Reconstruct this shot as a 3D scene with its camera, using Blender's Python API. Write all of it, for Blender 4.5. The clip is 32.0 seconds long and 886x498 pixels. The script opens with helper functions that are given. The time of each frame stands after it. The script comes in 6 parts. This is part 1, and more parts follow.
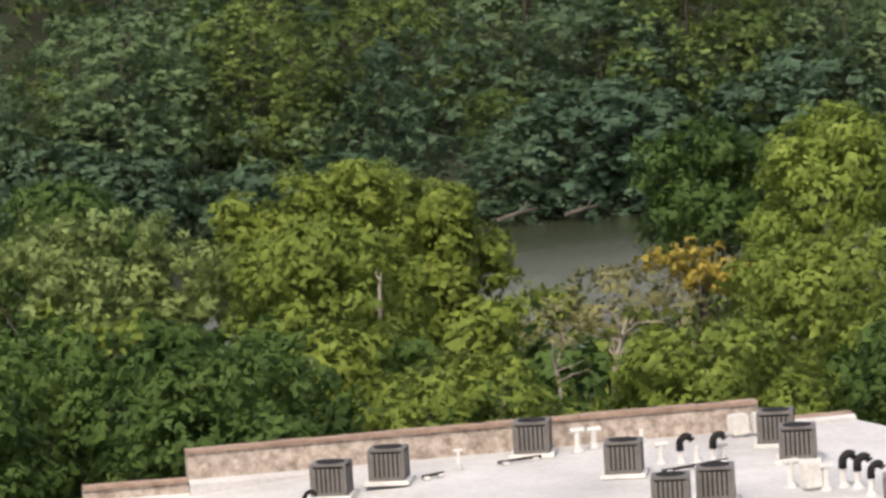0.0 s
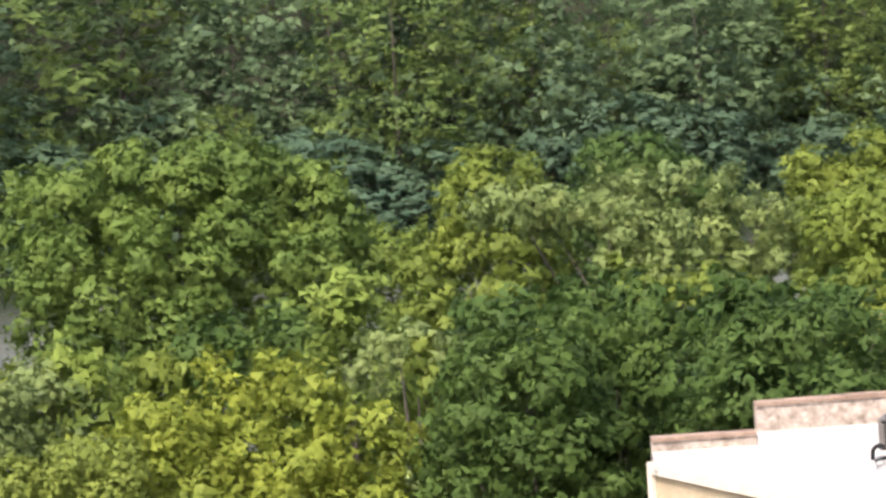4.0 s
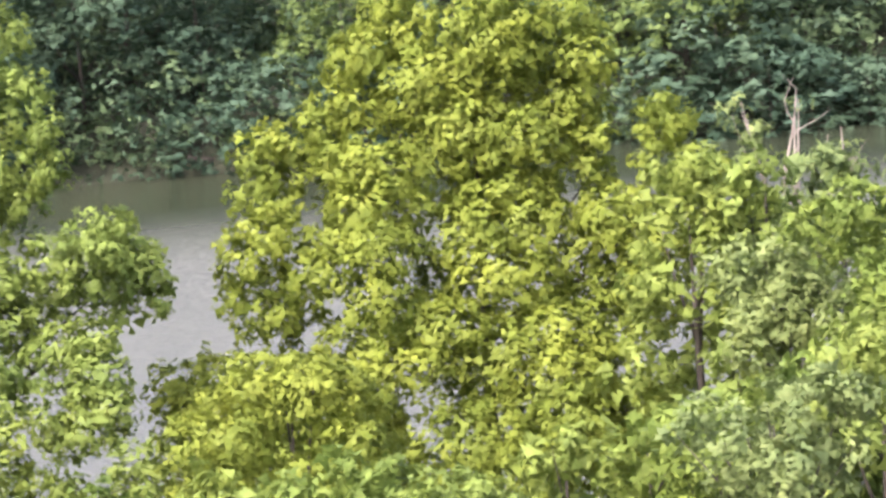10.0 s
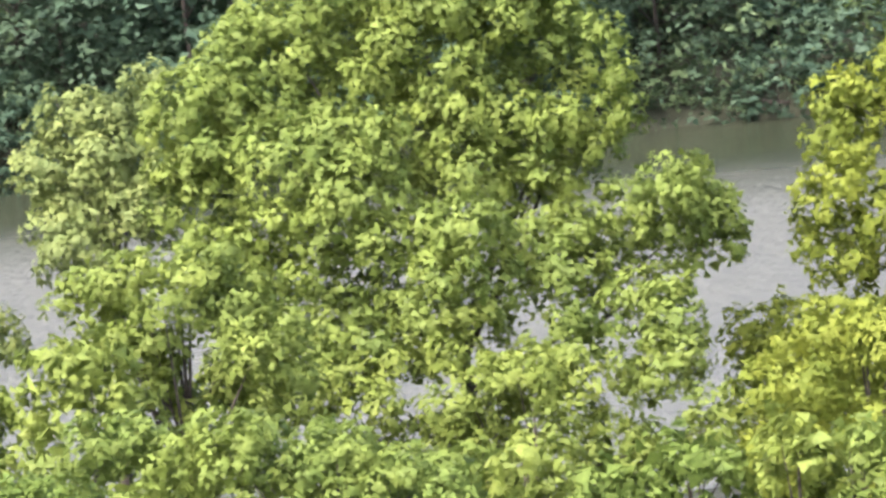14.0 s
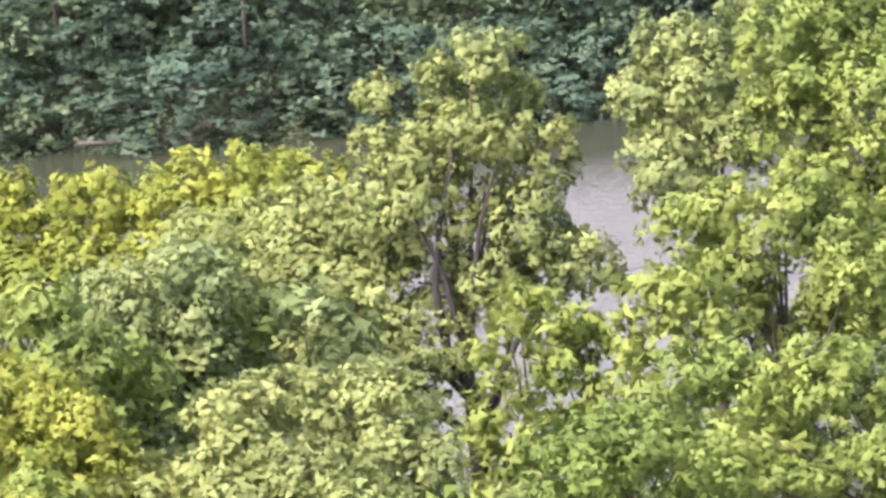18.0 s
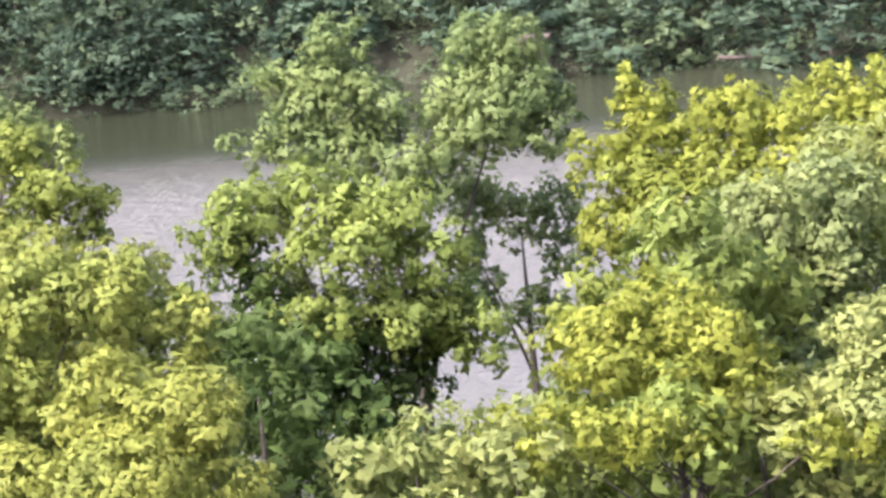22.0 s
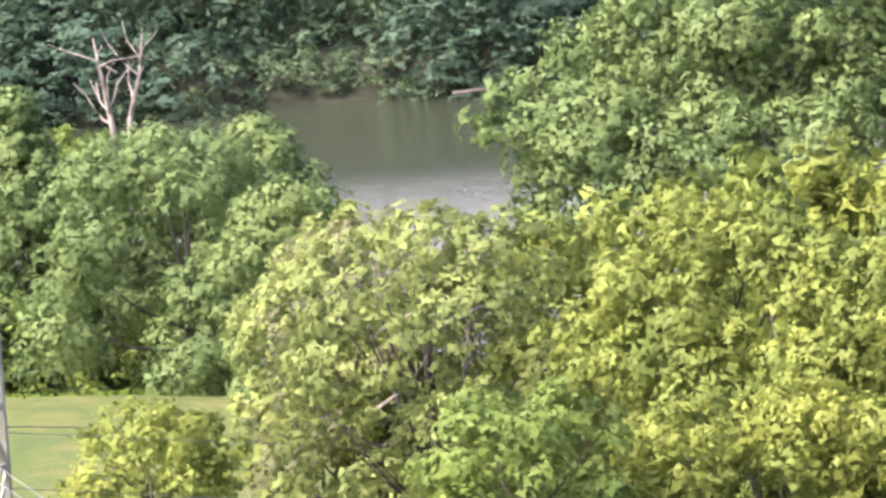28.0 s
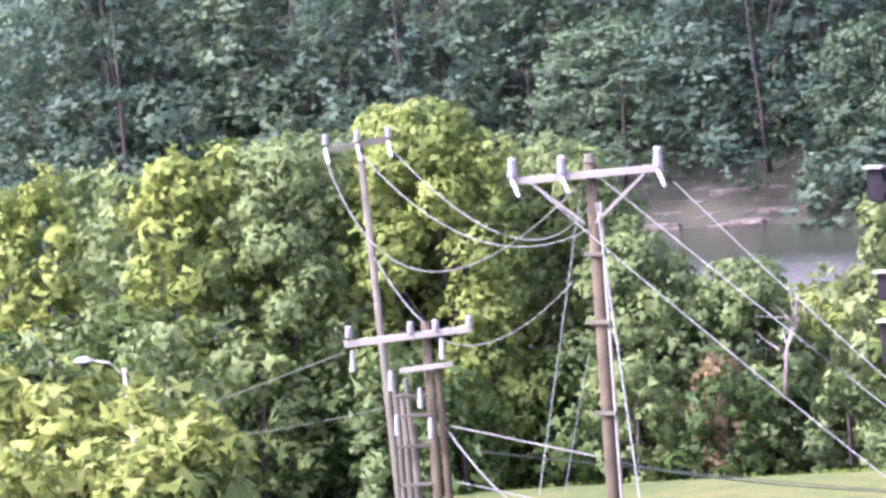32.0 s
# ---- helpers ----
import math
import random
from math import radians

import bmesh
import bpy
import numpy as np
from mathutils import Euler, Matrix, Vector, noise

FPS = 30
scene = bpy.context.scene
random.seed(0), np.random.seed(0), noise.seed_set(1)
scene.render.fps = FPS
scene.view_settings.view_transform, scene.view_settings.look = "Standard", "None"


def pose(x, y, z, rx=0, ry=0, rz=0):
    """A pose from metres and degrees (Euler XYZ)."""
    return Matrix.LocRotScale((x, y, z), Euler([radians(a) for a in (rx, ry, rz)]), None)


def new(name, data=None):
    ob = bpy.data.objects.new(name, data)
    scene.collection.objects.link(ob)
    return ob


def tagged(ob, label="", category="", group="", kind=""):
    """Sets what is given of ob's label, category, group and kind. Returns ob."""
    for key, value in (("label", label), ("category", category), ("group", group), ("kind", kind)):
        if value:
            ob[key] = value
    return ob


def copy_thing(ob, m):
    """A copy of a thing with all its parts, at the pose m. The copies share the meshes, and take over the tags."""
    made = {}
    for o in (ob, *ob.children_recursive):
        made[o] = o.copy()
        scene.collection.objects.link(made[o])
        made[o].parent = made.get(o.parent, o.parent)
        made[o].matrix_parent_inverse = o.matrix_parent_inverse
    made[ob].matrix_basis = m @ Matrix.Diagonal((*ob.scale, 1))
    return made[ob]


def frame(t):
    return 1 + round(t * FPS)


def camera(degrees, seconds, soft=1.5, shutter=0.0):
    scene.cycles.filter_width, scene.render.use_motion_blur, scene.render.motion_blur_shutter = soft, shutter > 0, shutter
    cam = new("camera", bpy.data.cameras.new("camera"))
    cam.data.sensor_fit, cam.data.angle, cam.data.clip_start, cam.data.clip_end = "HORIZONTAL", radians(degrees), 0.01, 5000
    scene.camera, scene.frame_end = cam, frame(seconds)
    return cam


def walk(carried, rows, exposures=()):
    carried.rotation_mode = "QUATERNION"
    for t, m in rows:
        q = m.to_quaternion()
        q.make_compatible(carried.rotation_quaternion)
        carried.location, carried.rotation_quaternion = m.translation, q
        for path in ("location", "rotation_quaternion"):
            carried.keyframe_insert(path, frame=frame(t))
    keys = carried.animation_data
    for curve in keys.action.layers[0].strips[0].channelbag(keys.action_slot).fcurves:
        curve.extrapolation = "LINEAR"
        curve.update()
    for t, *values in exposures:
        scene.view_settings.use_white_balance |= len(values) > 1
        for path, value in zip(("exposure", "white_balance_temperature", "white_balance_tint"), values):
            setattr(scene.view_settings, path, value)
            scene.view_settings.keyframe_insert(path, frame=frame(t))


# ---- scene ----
# the path: a lookout that turns on the spot; seconds, yaw, pitch, lean
cam = camera(7.0, 32.0, soft=2.9)
EYE = (0.0, 0.0, 45.0)
TURNS = [
    (0.0, -21.900, -7.000, 3.400),
    (0.5, -21.523, -6.980, 3.156),
    (1.0, -21.092, -6.956, 2.870),
    (1.5, -20.179, -6.926, 2.649),
    (2.0, -19.437, -6.937, 2.350),
    (2.5, -18.694, -6.990, 2.407),
    (4.5, -16.632, -7.226, 3.819),
    (5.0, -15.519, -7.418, 4.072),
    (5.5, -14.412, -7.419, 3.947),
    (6.0, -13.597, -7.349, 3.770),
    (6.5, -13.086, -7.324, 3.585),
    (7.0, -12.459, -7.351, 3.555),
    (7.5, -11.330, -7.435, 3.785),
    (8.0, -9.962, -7.518, 4.031),
    (8.5, -8.891, -7.452, 4.392),
    (9.0, -7.648, -7.747, 4.418),
    (9.5, -6.558, -7.967, 4.376),
    (10.0, -5.830, -7.967, 4.307),
    (10.5, -4.983, -8.019, 4.315),
    (11.0, -4.059, -8.022, 4.497),
    (11.5, -3.442, -8.086, 4.479),
    (12.0, -2.980, -8.043, 4.415),
    (12.5, -2.572, -7.998, 4.445),
    (13.0, -1.974, -8.008, 4.559),
    (13.5, -1.467, -8.133, 4.727),
    (14.0, -1.217, -8.046, 4.954),
    (14.5, -0.280, -8.233, 5.081),
    (15.0, 0.600, -8.320, 5.314),
    (15.5, 1.516, -8.553, 5.247),
    (17.5, 2.921, -8.175, 5.386),
    (18.0, 3.578, -8.201, 5.501),
    (18.5, 4.436, -8.207, 5.509),
    (19.0, 5.116, -8.224, 5.453),
    (19.5, 5.530, -8.233, 5.533),
    (20.0, 6.026, -8.209, 5.557),
    (20.5, 6.774, -8.160, 5.685),
    (21.0, 7.687, -8.210, 5.786),
    (21.5, 8.243, -8.308, 5.892),
    (22.0, 8.730, -8.373, 5.900),
    (22.5, 9.265, -8.370, 5.969),
    (23.0, 9.668, -8.352, 6.060),
    (23.5, 9.799, -8.353, 6.037),
    (24.0, 10.127, -8.352, 6.064),
    (24.5, 10.425, -8.350, 6.177),
    (26.5, 14.089, -8.410, 5.881),
    (27.0, 15.419, -8.426, 6.177),
    (27.5, 16.542, -8.238, 6.340),
    (28.0, 17.659, -8.141, 6.667),
    (28.5, 18.633, -8.030, 6.985),
    (29.0, 19.962, -7.943, 7.044),
    (29.5, 21.162, -7.754, 7.100),
    (30.0, 22.135, -7.428, 7.113),
    (30.5, 23.210, -7.142, 7.161),
    (31.0, 24.428, -6.909, 7.190),
    (31.5, 25.452, -6.675, 7.037),
    (32.0, 26.228, -6.563, 6.823),
]
EXPOSURES = [(0.0, 0.85, 6750, 11), (2.5, 1.0, 6700, 11), (4.5, 1.75, 6500, 15), (6.0, 2.15, 6400, 19), (9.0, 2.2, 6200, 23), (13.0, 2.2, 6200, 18),
             (19.0, 2.35, 6100, 34), (24.0, 2.4, 6200, 29), (28.0, 2.35, 6150, 27), (30.0, 2.4, 5750, 39), (31.0, 2.6, 5600, 45), (32.0, 2.62, 5400, 50)]

walk(cam, [(t, pose(*EYE, 0, 0, yaw) @ pose(0, 0, 0, pitch) @ pose(0, 0, 0, 0, lean) @ pose(0, 0, 0, 90)) for t, yaw, pitch, lean in TURNS], EXPOSURES)

# ---- light: hazy summer daylight ----
world = bpy.data.worlds.new("world")
scene.world = world
world.use_nodes = True
sky = world.node_tree.nodes.new("ShaderNodeTexSky")
sky.sky_type, sky.sun_disc = "NISHITA", False
sky.sun_elevation, sky.sun_rotation = radians(52), radians(-140)
sky.air_density, sky.dust_density, sky.ozone_density = 1.0, 7.0, 1.0
back = world.node_tree.nodes["Background"]
back.inputs["Strength"].default_value = 0.14
world.node_tree.links.new(sky.outputs["Color"], back.inputs["Color"])
sun_data = bpy.data.lights.new("sun", "SUN")
sun_data.energy, sun_data.angle, sun_data.color = 1.4, radians(10), (1.0, 0.95, 0.86)
sun = new("sun", sun_data)
SUN_AZ, SUN_EL = radians(-140), radians(52)
sun_from = Vector((math.sin(SUN_AZ) * math.cos(SUN_EL), math.cos(SUN_AZ) * math.cos(SUN_EL), math.sin(SUN_EL)))
sun.matrix_world = sun_from.to_track_quat("Z", "Y").to_matrix().to_4x4() @ Matrix.Identity(4)

# ---- materials ----
def node_mat(name, rough=0.8, metal=0.0):
    mat = bpy.data.materials.new(name)
    mat.use_nodes = True
    bsdf = mat.node_tree.nodes["Principled BSDF"]
    bsdf.inputs["Roughness"].default_value = rough
    bsdf.inputs["Metallic"].default_value = metal
    return mat, mat.node_tree, bsdf


def ramp_of(tree, stops):
    ramp = tree.nodes.new("ShaderNodeValToRGB")
    el = ramp.color_ramp.elements
    while len(el) < len(stops):
        el.new(0.5)
    for e, (at, col) in zip(el, stops):
        e.position, e.color = at, (*col, 1)
    return ramp


def noise_of(tree, scale, detail=4.0, rough=0.6, kind="Object"):
    co = tree.nodes.new("ShaderNodeTexCoord")
    tex = tree.nodes.new("ShaderNodeTexNoise")
    tex.inputs["Scale"].default_value, tex.inputs["Detail"].default_value = scale, detail
    tex.inputs["Roughness"].default_value = rough
    tree.links.new(co.outputs[kind], tex.inputs["Vector"])
    return tex


def mixed(tree, a, b, fac, how="MIX"):
    mix = tree.nodes.new("ShaderNodeMix")
    mix.data_type, mix.blend_type = "RGBA", how
    for sock, val in ((mix.inputs[0], fac), (mix.inputs[6], a), (mix.inputs[7], b)):
        if isinstance(val, bpy.types.NodeSocket):
            tree.links.new(val, sock)
        else:
            sock.default_value = val if isinstance(val, float) else (*val, 1)
    return mix.outputs[2]


def bumped(tree, bsdf, height, strength=0.3, distance=0.02):
    bump = tree.nodes.new("ShaderNodeBump")
    bump.inputs["Strength"].default_value, bump.inputs["Distance"].default_value = strength, distance
    tree.links.new(height, bump.inputs["Height"])
    tree.links.new(bump.outputs["Normal"], bsdf.inputs["Normal"])


def surface(name, low, high, scale=6.0, rough=0.8, metal=0.0, fine=60.0, bump=0.3, depth=0.01):
    """Two scales of variation between two colours, with fine relief."""
    mat, tree, bsdf = node_mat(name, rough, metal)
    big, small = noise_of(tree, scale), noise_of(tree, fine, 3.0)
    ramp = ramp_of(tree, [(0.3, low), (0.7, high)])
    tree.links.new(big.outputs["Fac"], ramp.inputs["Fac"])
    speck = ramp_of(tree, [(0.35, (0.82, 0.82, 0.82)), (0.65, (1.0, 1.0, 1.0))])
    tree.links.new(small.outputs["Fac"], speck.inputs["Fac"])
    tree.links.new(mixed(tree, ramp.outputs["Color"], speck.outputs["Color"], 1.0, "MULTIPLY"), bsdf.inputs["Base Color"])
    bumped(tree, bsdf, small.outputs["Fac"], bump, depth)
    return mat


def leaf_mat(name, dark, light, tip, amount=0.38, grain=6.5):
    """Leaves: colour varies leaf by leaf, bough by bough and tree by tree; some light passes through."""
    mat, tree, bsdf = node_mat(name, 0.55)
    tip = [a + (b - a) * 0.35 for a, b in zip(light, tip)]
    dark = [a + (b - a) * 0.3 for a, b in zip(dark, light)]
    geo = tree.nodes.new("ShaderNodeNewGeometry")
    ramp = ramp_of(tree, [(0.0, dark), (0.65, light), (1.0, tip)])
    tree.links.new(geo.outputs["Random Per Island"], ramp.inputs["Fac"])
    big = noise_of(tree, 0.45, 2.0)
    patch = ramp_of(tree, [(0.35, (0.78, 0.82, 0.8)), (0.68, (1.15, 1.1, 0.98))])
    tree.links.new(big.outputs["Fac"], patch.inputs["Fac"])
    col = mixed(tree, ramp.outputs["Color"], patch.outputs["Color"], 1.0, "MULTIPLY")
    # single leaves within a spray
    fine = noise_of(tree, grain, 3.0, 0.7)
    speck = ramp_of(tree, [(0.34, (0.8, 0.82, 0.83)), (0.66, (1.12, 1.11, 1.08))])
    tree.links.new(fine.outputs["Fac"], speck.inputs["Fac"])
    col = mixed(tree, col, speck.outputs["Color"], 1.0, "MULTIPLY")
    bumped(tree, bsdf, fine.outputs["Fac"], 0.4, 0.06)
    info = tree.nodes.new("ShaderNodeObjectInfo")
    own = ramp_of(tree, [(0.0, (0.9, 0.94, 0.93)), (0.5, (1.0, 1.0, 1.0)), (1.0, (1.08, 1.05, 0.97))])
    tree.links.new(info.outputs["Random"], own.inputs["Fac"])
    col = mixed(tree, col, own.outputs["Color"], 1.0, "MULTIPLY")
    tree.links.new(col, bsdf.inputs["Base Color"])
    bsdf.inputs["Specular IOR Level"].default_value = 0.12
    thin = tree.nodes.new("ShaderNodeBsdfTranslucent")
    tree.links.new(col, thin.inputs["Color"])
    both = tree.nodes.new("ShaderNodeMixShader")
    both.inputs[0].default_value = amount
    tree.links.new(bsdf.outputs[0], both.inputs[1])
    tree.links.new(thin.outputs[0], both.inputs[2])
    tree.links.new(both.outputs[0], tree.nodes["Material Output"].inputs["Surface"])
    return mat


LEAF = {
    "fresh": leaf_mat("leaf_fresh", (0.150, 0.207, 0.046), (0.205, 0.270, 0.067), (0.277, 0.338, 0.110)),
    "green": leaf_mat("leaf_green", (0.122, 0.180, 0.041), (0.172, 0.241, 0.057), (0.243, 0.306, 0.093)),
    "mid": leaf_mat("leaf_mid", (0.092, 0.148, 0.038), (0.130, 0.196, 0.050), (0.185, 0.250, 0.078)),
    # dark green of dense trees; also shade among crowns, put into the leaf colour
    "deep": leaf_mat("leaf_deep_and_shade", (0.048, 0.088, 0.026), (0.070, 0.120, 0.034), (0.102, 0.156, 0.050)),
    "lime": leaf_mat("leaf_lime", (0.166, 0.212, 0.036), (0.230, 0.276, 0.047), (0.298, 0.335, 0.076)),
    "gold": leaf_mat("leaf_gold", (0.164, 0.204, 0.046), (0.222, 0.270, 0.064), (0.290, 0.335, 0.102)),
    "pale": leaf_mat("leaf_pale", (0.143, 0.198, 0.074), (0.204, 0.265, 0.102), (0.284, 0.339, 0.150)),
    "cream": leaf_mat("leaf_cream", (0.168, 0.215, 0.074), (0.226, 0.280, 0.094), (0.300, 0.352, 0.140)),
    "olive": leaf_mat("leaf_olive", (0.120, 0.164, 0.035), (0.166, 0.218, 0.047), (0.223, 0.275, 0.070)),
    "dry": leaf_mat("leaf_dry", (0.160, 0.163, 0.086), (0.200, 0.202, 0.108), (0.252, 0.251, 0.146)),
    "orange": leaf_mat("leaf_orange", (0.247, 0.205, 0.047), (0.313, 0.259, 0.062), (0.367, 0.308, 0.100)),
    # a greyed, paler green: haze before the trees is put into the colour
    "dusty": leaf_mat("leaf_hazed", (0.118, 0.174, 0.064), (0.164, 0.232, 0.086), (0.228, 0.298, 0.122)),
    "rust": leaf_mat("leaf_rust", (0.152, 0.128, 0.061), (0.200, 0.162, 0.077), (0.240, 0.204, 0.110)),
    "grass": leaf_mat("leaf_grass", (0.096, 0.167, 0.022), (0.134, 0.220, 0.034), (0.192, 0.258, 0.058), 0.4, 9.0),
    # far and far_light are bluer and duller, with distance haze in the colour
    "far": leaf_mat("leaf_far_hazed", (0.058, 0.100, 0.070), (0.083, 0.139, 0.094), (0.122, 0.186, 0.128), 0.4, 4.5),
    # far_warm is yellower and brighter: sunlight on the crowns put into the colour
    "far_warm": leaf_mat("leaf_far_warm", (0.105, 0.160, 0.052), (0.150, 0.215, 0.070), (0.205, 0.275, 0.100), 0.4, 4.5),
    "far_light": leaf_mat("leaf_far_light_hazed", (0.088, 0.142, 0.080), (0.124, 0.188, 0.104), (0.168, 0.232, 0.142), 0.4, 4.5),
}
BARK = surface("bark", (0.035, 0.029, 0.022), (0.085, 0.072, 0.058), 2.0, 0.9, 0.0, 14.0, 0.8, 0.04)
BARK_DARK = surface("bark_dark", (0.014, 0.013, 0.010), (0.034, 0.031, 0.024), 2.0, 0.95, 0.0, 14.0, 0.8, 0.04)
BARK_PALE = surface("bark_pale", (0.17, 0.145, 0.12), (0.31, 0.275, 0.235), 1.5, 0.85, 0.0, 12.0, 0.6, 0.03)

# ---- ground, river, far hill ----
PROFILE = [(-3000, 20), (60, 20), (118, 19), (140, 15), (165, 10), (195, 6.0), (236, 4.2), (244, 2.6), (250.5, 0.1), (262, -1.6),
           (347, -1.6), (351.2, -0.5), (352.6, 0.9), (354, 1.9), (366, 4.5), (385, 11), (430, 30), (520, 62), (700, 92), (3000, 110)]


def bend(x):
    """How far the far bank swings away from its straight line."""
    return float(np.interp(x, [-180, -140, -125, -100, -80, -50, -30, 0, 23, 50, 70, 120, 150], [3, 0, 1, 3.5, 5.5, 8.5, 2.5, 0.3, 2.3, 0.8, -0.5, -2, -4]))


def ground_z(x, y):
    """Height of the ground, a valley along x."""
    y -= bend(x) * min(1.0, max(0.0, (y - 325) / 20))
    z = np.interp(y, [p[0] for p in PROFILE], [p[1] for p in PROFILE])
    wave = noise.noise((x * 0.02, y * 0.02, 0.0)) * 1.0 + noise.noise((x * 0.11, y * 0.11, 3.0)) * 0.25
    ease = min(1.0, max(0.0, (abs(y - 300) - 48) / 25)) if y < 345 else min(1.0, max(0.05, (y - 352) / 30))
    # the meadow lies higher downstream, the wooded bank lower
    wood = min(1.0, max(0.0, (x + 72) / 14))
    meadow = min(1.0, max(0.0, (-74 - x) / 26))
    z += np.interp(y, [165, 195, 232, 240, 250], [0, 2.0, 2.0, 0.9, 0]) * meadow - np.interp(y, [200, 225, 238, 246, 250.5], [0, 0.8, 1.6, 1.1, 0]) * wood
    return float(z + wave * ease)


def mesh_ob(name, verts, faces, mat, parent=None, smooth=False):
    me = bpy.data.meshes.new(name)
    me.from_pydata(verts, [], faces)
    me.materials.append(mat)
    if smooth:
        me.shade_smooth()
    ob = new(name, me)
    ob.parent = parent
    return ob


def ground_mat():
    mat, tree, bsdf = node_mat("ground_cover", 0.95)
    big, mid, small = noise_of(tree, 0.09, 5.0), noise_of(tree, 0.55, 8.0, 0.7), noise_of(tree, 5.0, 4.0)
    grass = ramp_of(tree, [(0.34, (0.034, 0.060, 0.004)), (0.5, (0.062, 0.088, 0.007)), (0.66, (0.110, 0.106, 0.022))])
    tree.links.new(mid.outputs["Fac"], grass.inputs["Fac"])
    patch = ramp_of(tree, [(0.38, (0.85, 0.95, 0.8)), (0.62, (1.15, 1.05, 1.05))])
    tree.links.new(big.outputs["Fac"], patch.inputs["Fac"])
    col = mixed(tree, grass.outputs["Color"], patch.outputs["Color"], 1.0, "MULTIPLY")
    fine = ramp_of(tree, [(0.3, (0.75, 0.78, 0.7)), (0.7, (1.05, 1.05, 1.0))])
    tree.links.new(small.outputs["Fac"], fine.inputs["Fac"])
    col = mixed(tree, col, fine.outputs["Color"], 1.0, "MULTIPLY")
    pos = tree.nodes.new("ShaderNodeNewGeometry")
    cut = tree.nodes.new("ShaderNodeSeparateXYZ")
    tree.links.new(pos.outputs["Position"], cut.inputs[0])
    # earth on the river banks and on the wooded hill beyond, tree shade in its colour
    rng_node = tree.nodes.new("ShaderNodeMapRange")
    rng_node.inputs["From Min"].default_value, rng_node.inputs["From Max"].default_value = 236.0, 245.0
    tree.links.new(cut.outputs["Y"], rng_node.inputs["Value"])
    shaded_soil = ramp_of(tree, [(0.3, (0.014, 0.019, 0.008)), (0.7, (0.036, 0.040, 0.020))])
    tree.links.new(mid.outputs["Fac"], shaded_soil.inputs["Fac"])
    col = mixed(tree, col, shaded_soil.outputs["Color"], rng_node.outputs[0])
    # the same earth, darkened for tree shade, under the near wood
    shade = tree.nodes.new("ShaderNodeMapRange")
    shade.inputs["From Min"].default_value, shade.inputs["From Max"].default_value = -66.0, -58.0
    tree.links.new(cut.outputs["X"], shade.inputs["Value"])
    col = mixed(tree, col, shaded_soil.outputs["Color"], shade.outputs[0])
    tree.links.new(col, bsdf.inputs["Base Color"])
    bumped(tree, bsdf, small.outputs["Fac"], 0.8, 0.12)
    return mat


def spread(stops):
    out = []
    for a, b, step in stops:
        n = max(1, round((b - a) / step))
        out += [a + (b - a) * i / n for i in range(n)]
    return out + [stops[-1][1]]


gx = spread([(-3000, -400, 400), (-400, 400, 6), (400, 3000, 400)])
gy = spread([(-3000, 40, 600), (40, 190, 8), (190, 270, 3), (270, 340, 14), (340, 378, 1.6), (378, 560, 10), (560, 3000, 250)])
gv = [(x, y, ground_z(x, y)) for y in gy for x in gx]
gf = [(j * len(gx) + i, j * len(gx) + i + 1, (j + 1) * len(gx) + i + 1, (j + 1) * len(gx) + i) for j in range(len(gy) - 1) for i in range(len(gx) - 1)]
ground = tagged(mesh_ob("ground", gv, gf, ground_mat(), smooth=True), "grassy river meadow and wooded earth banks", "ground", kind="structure")


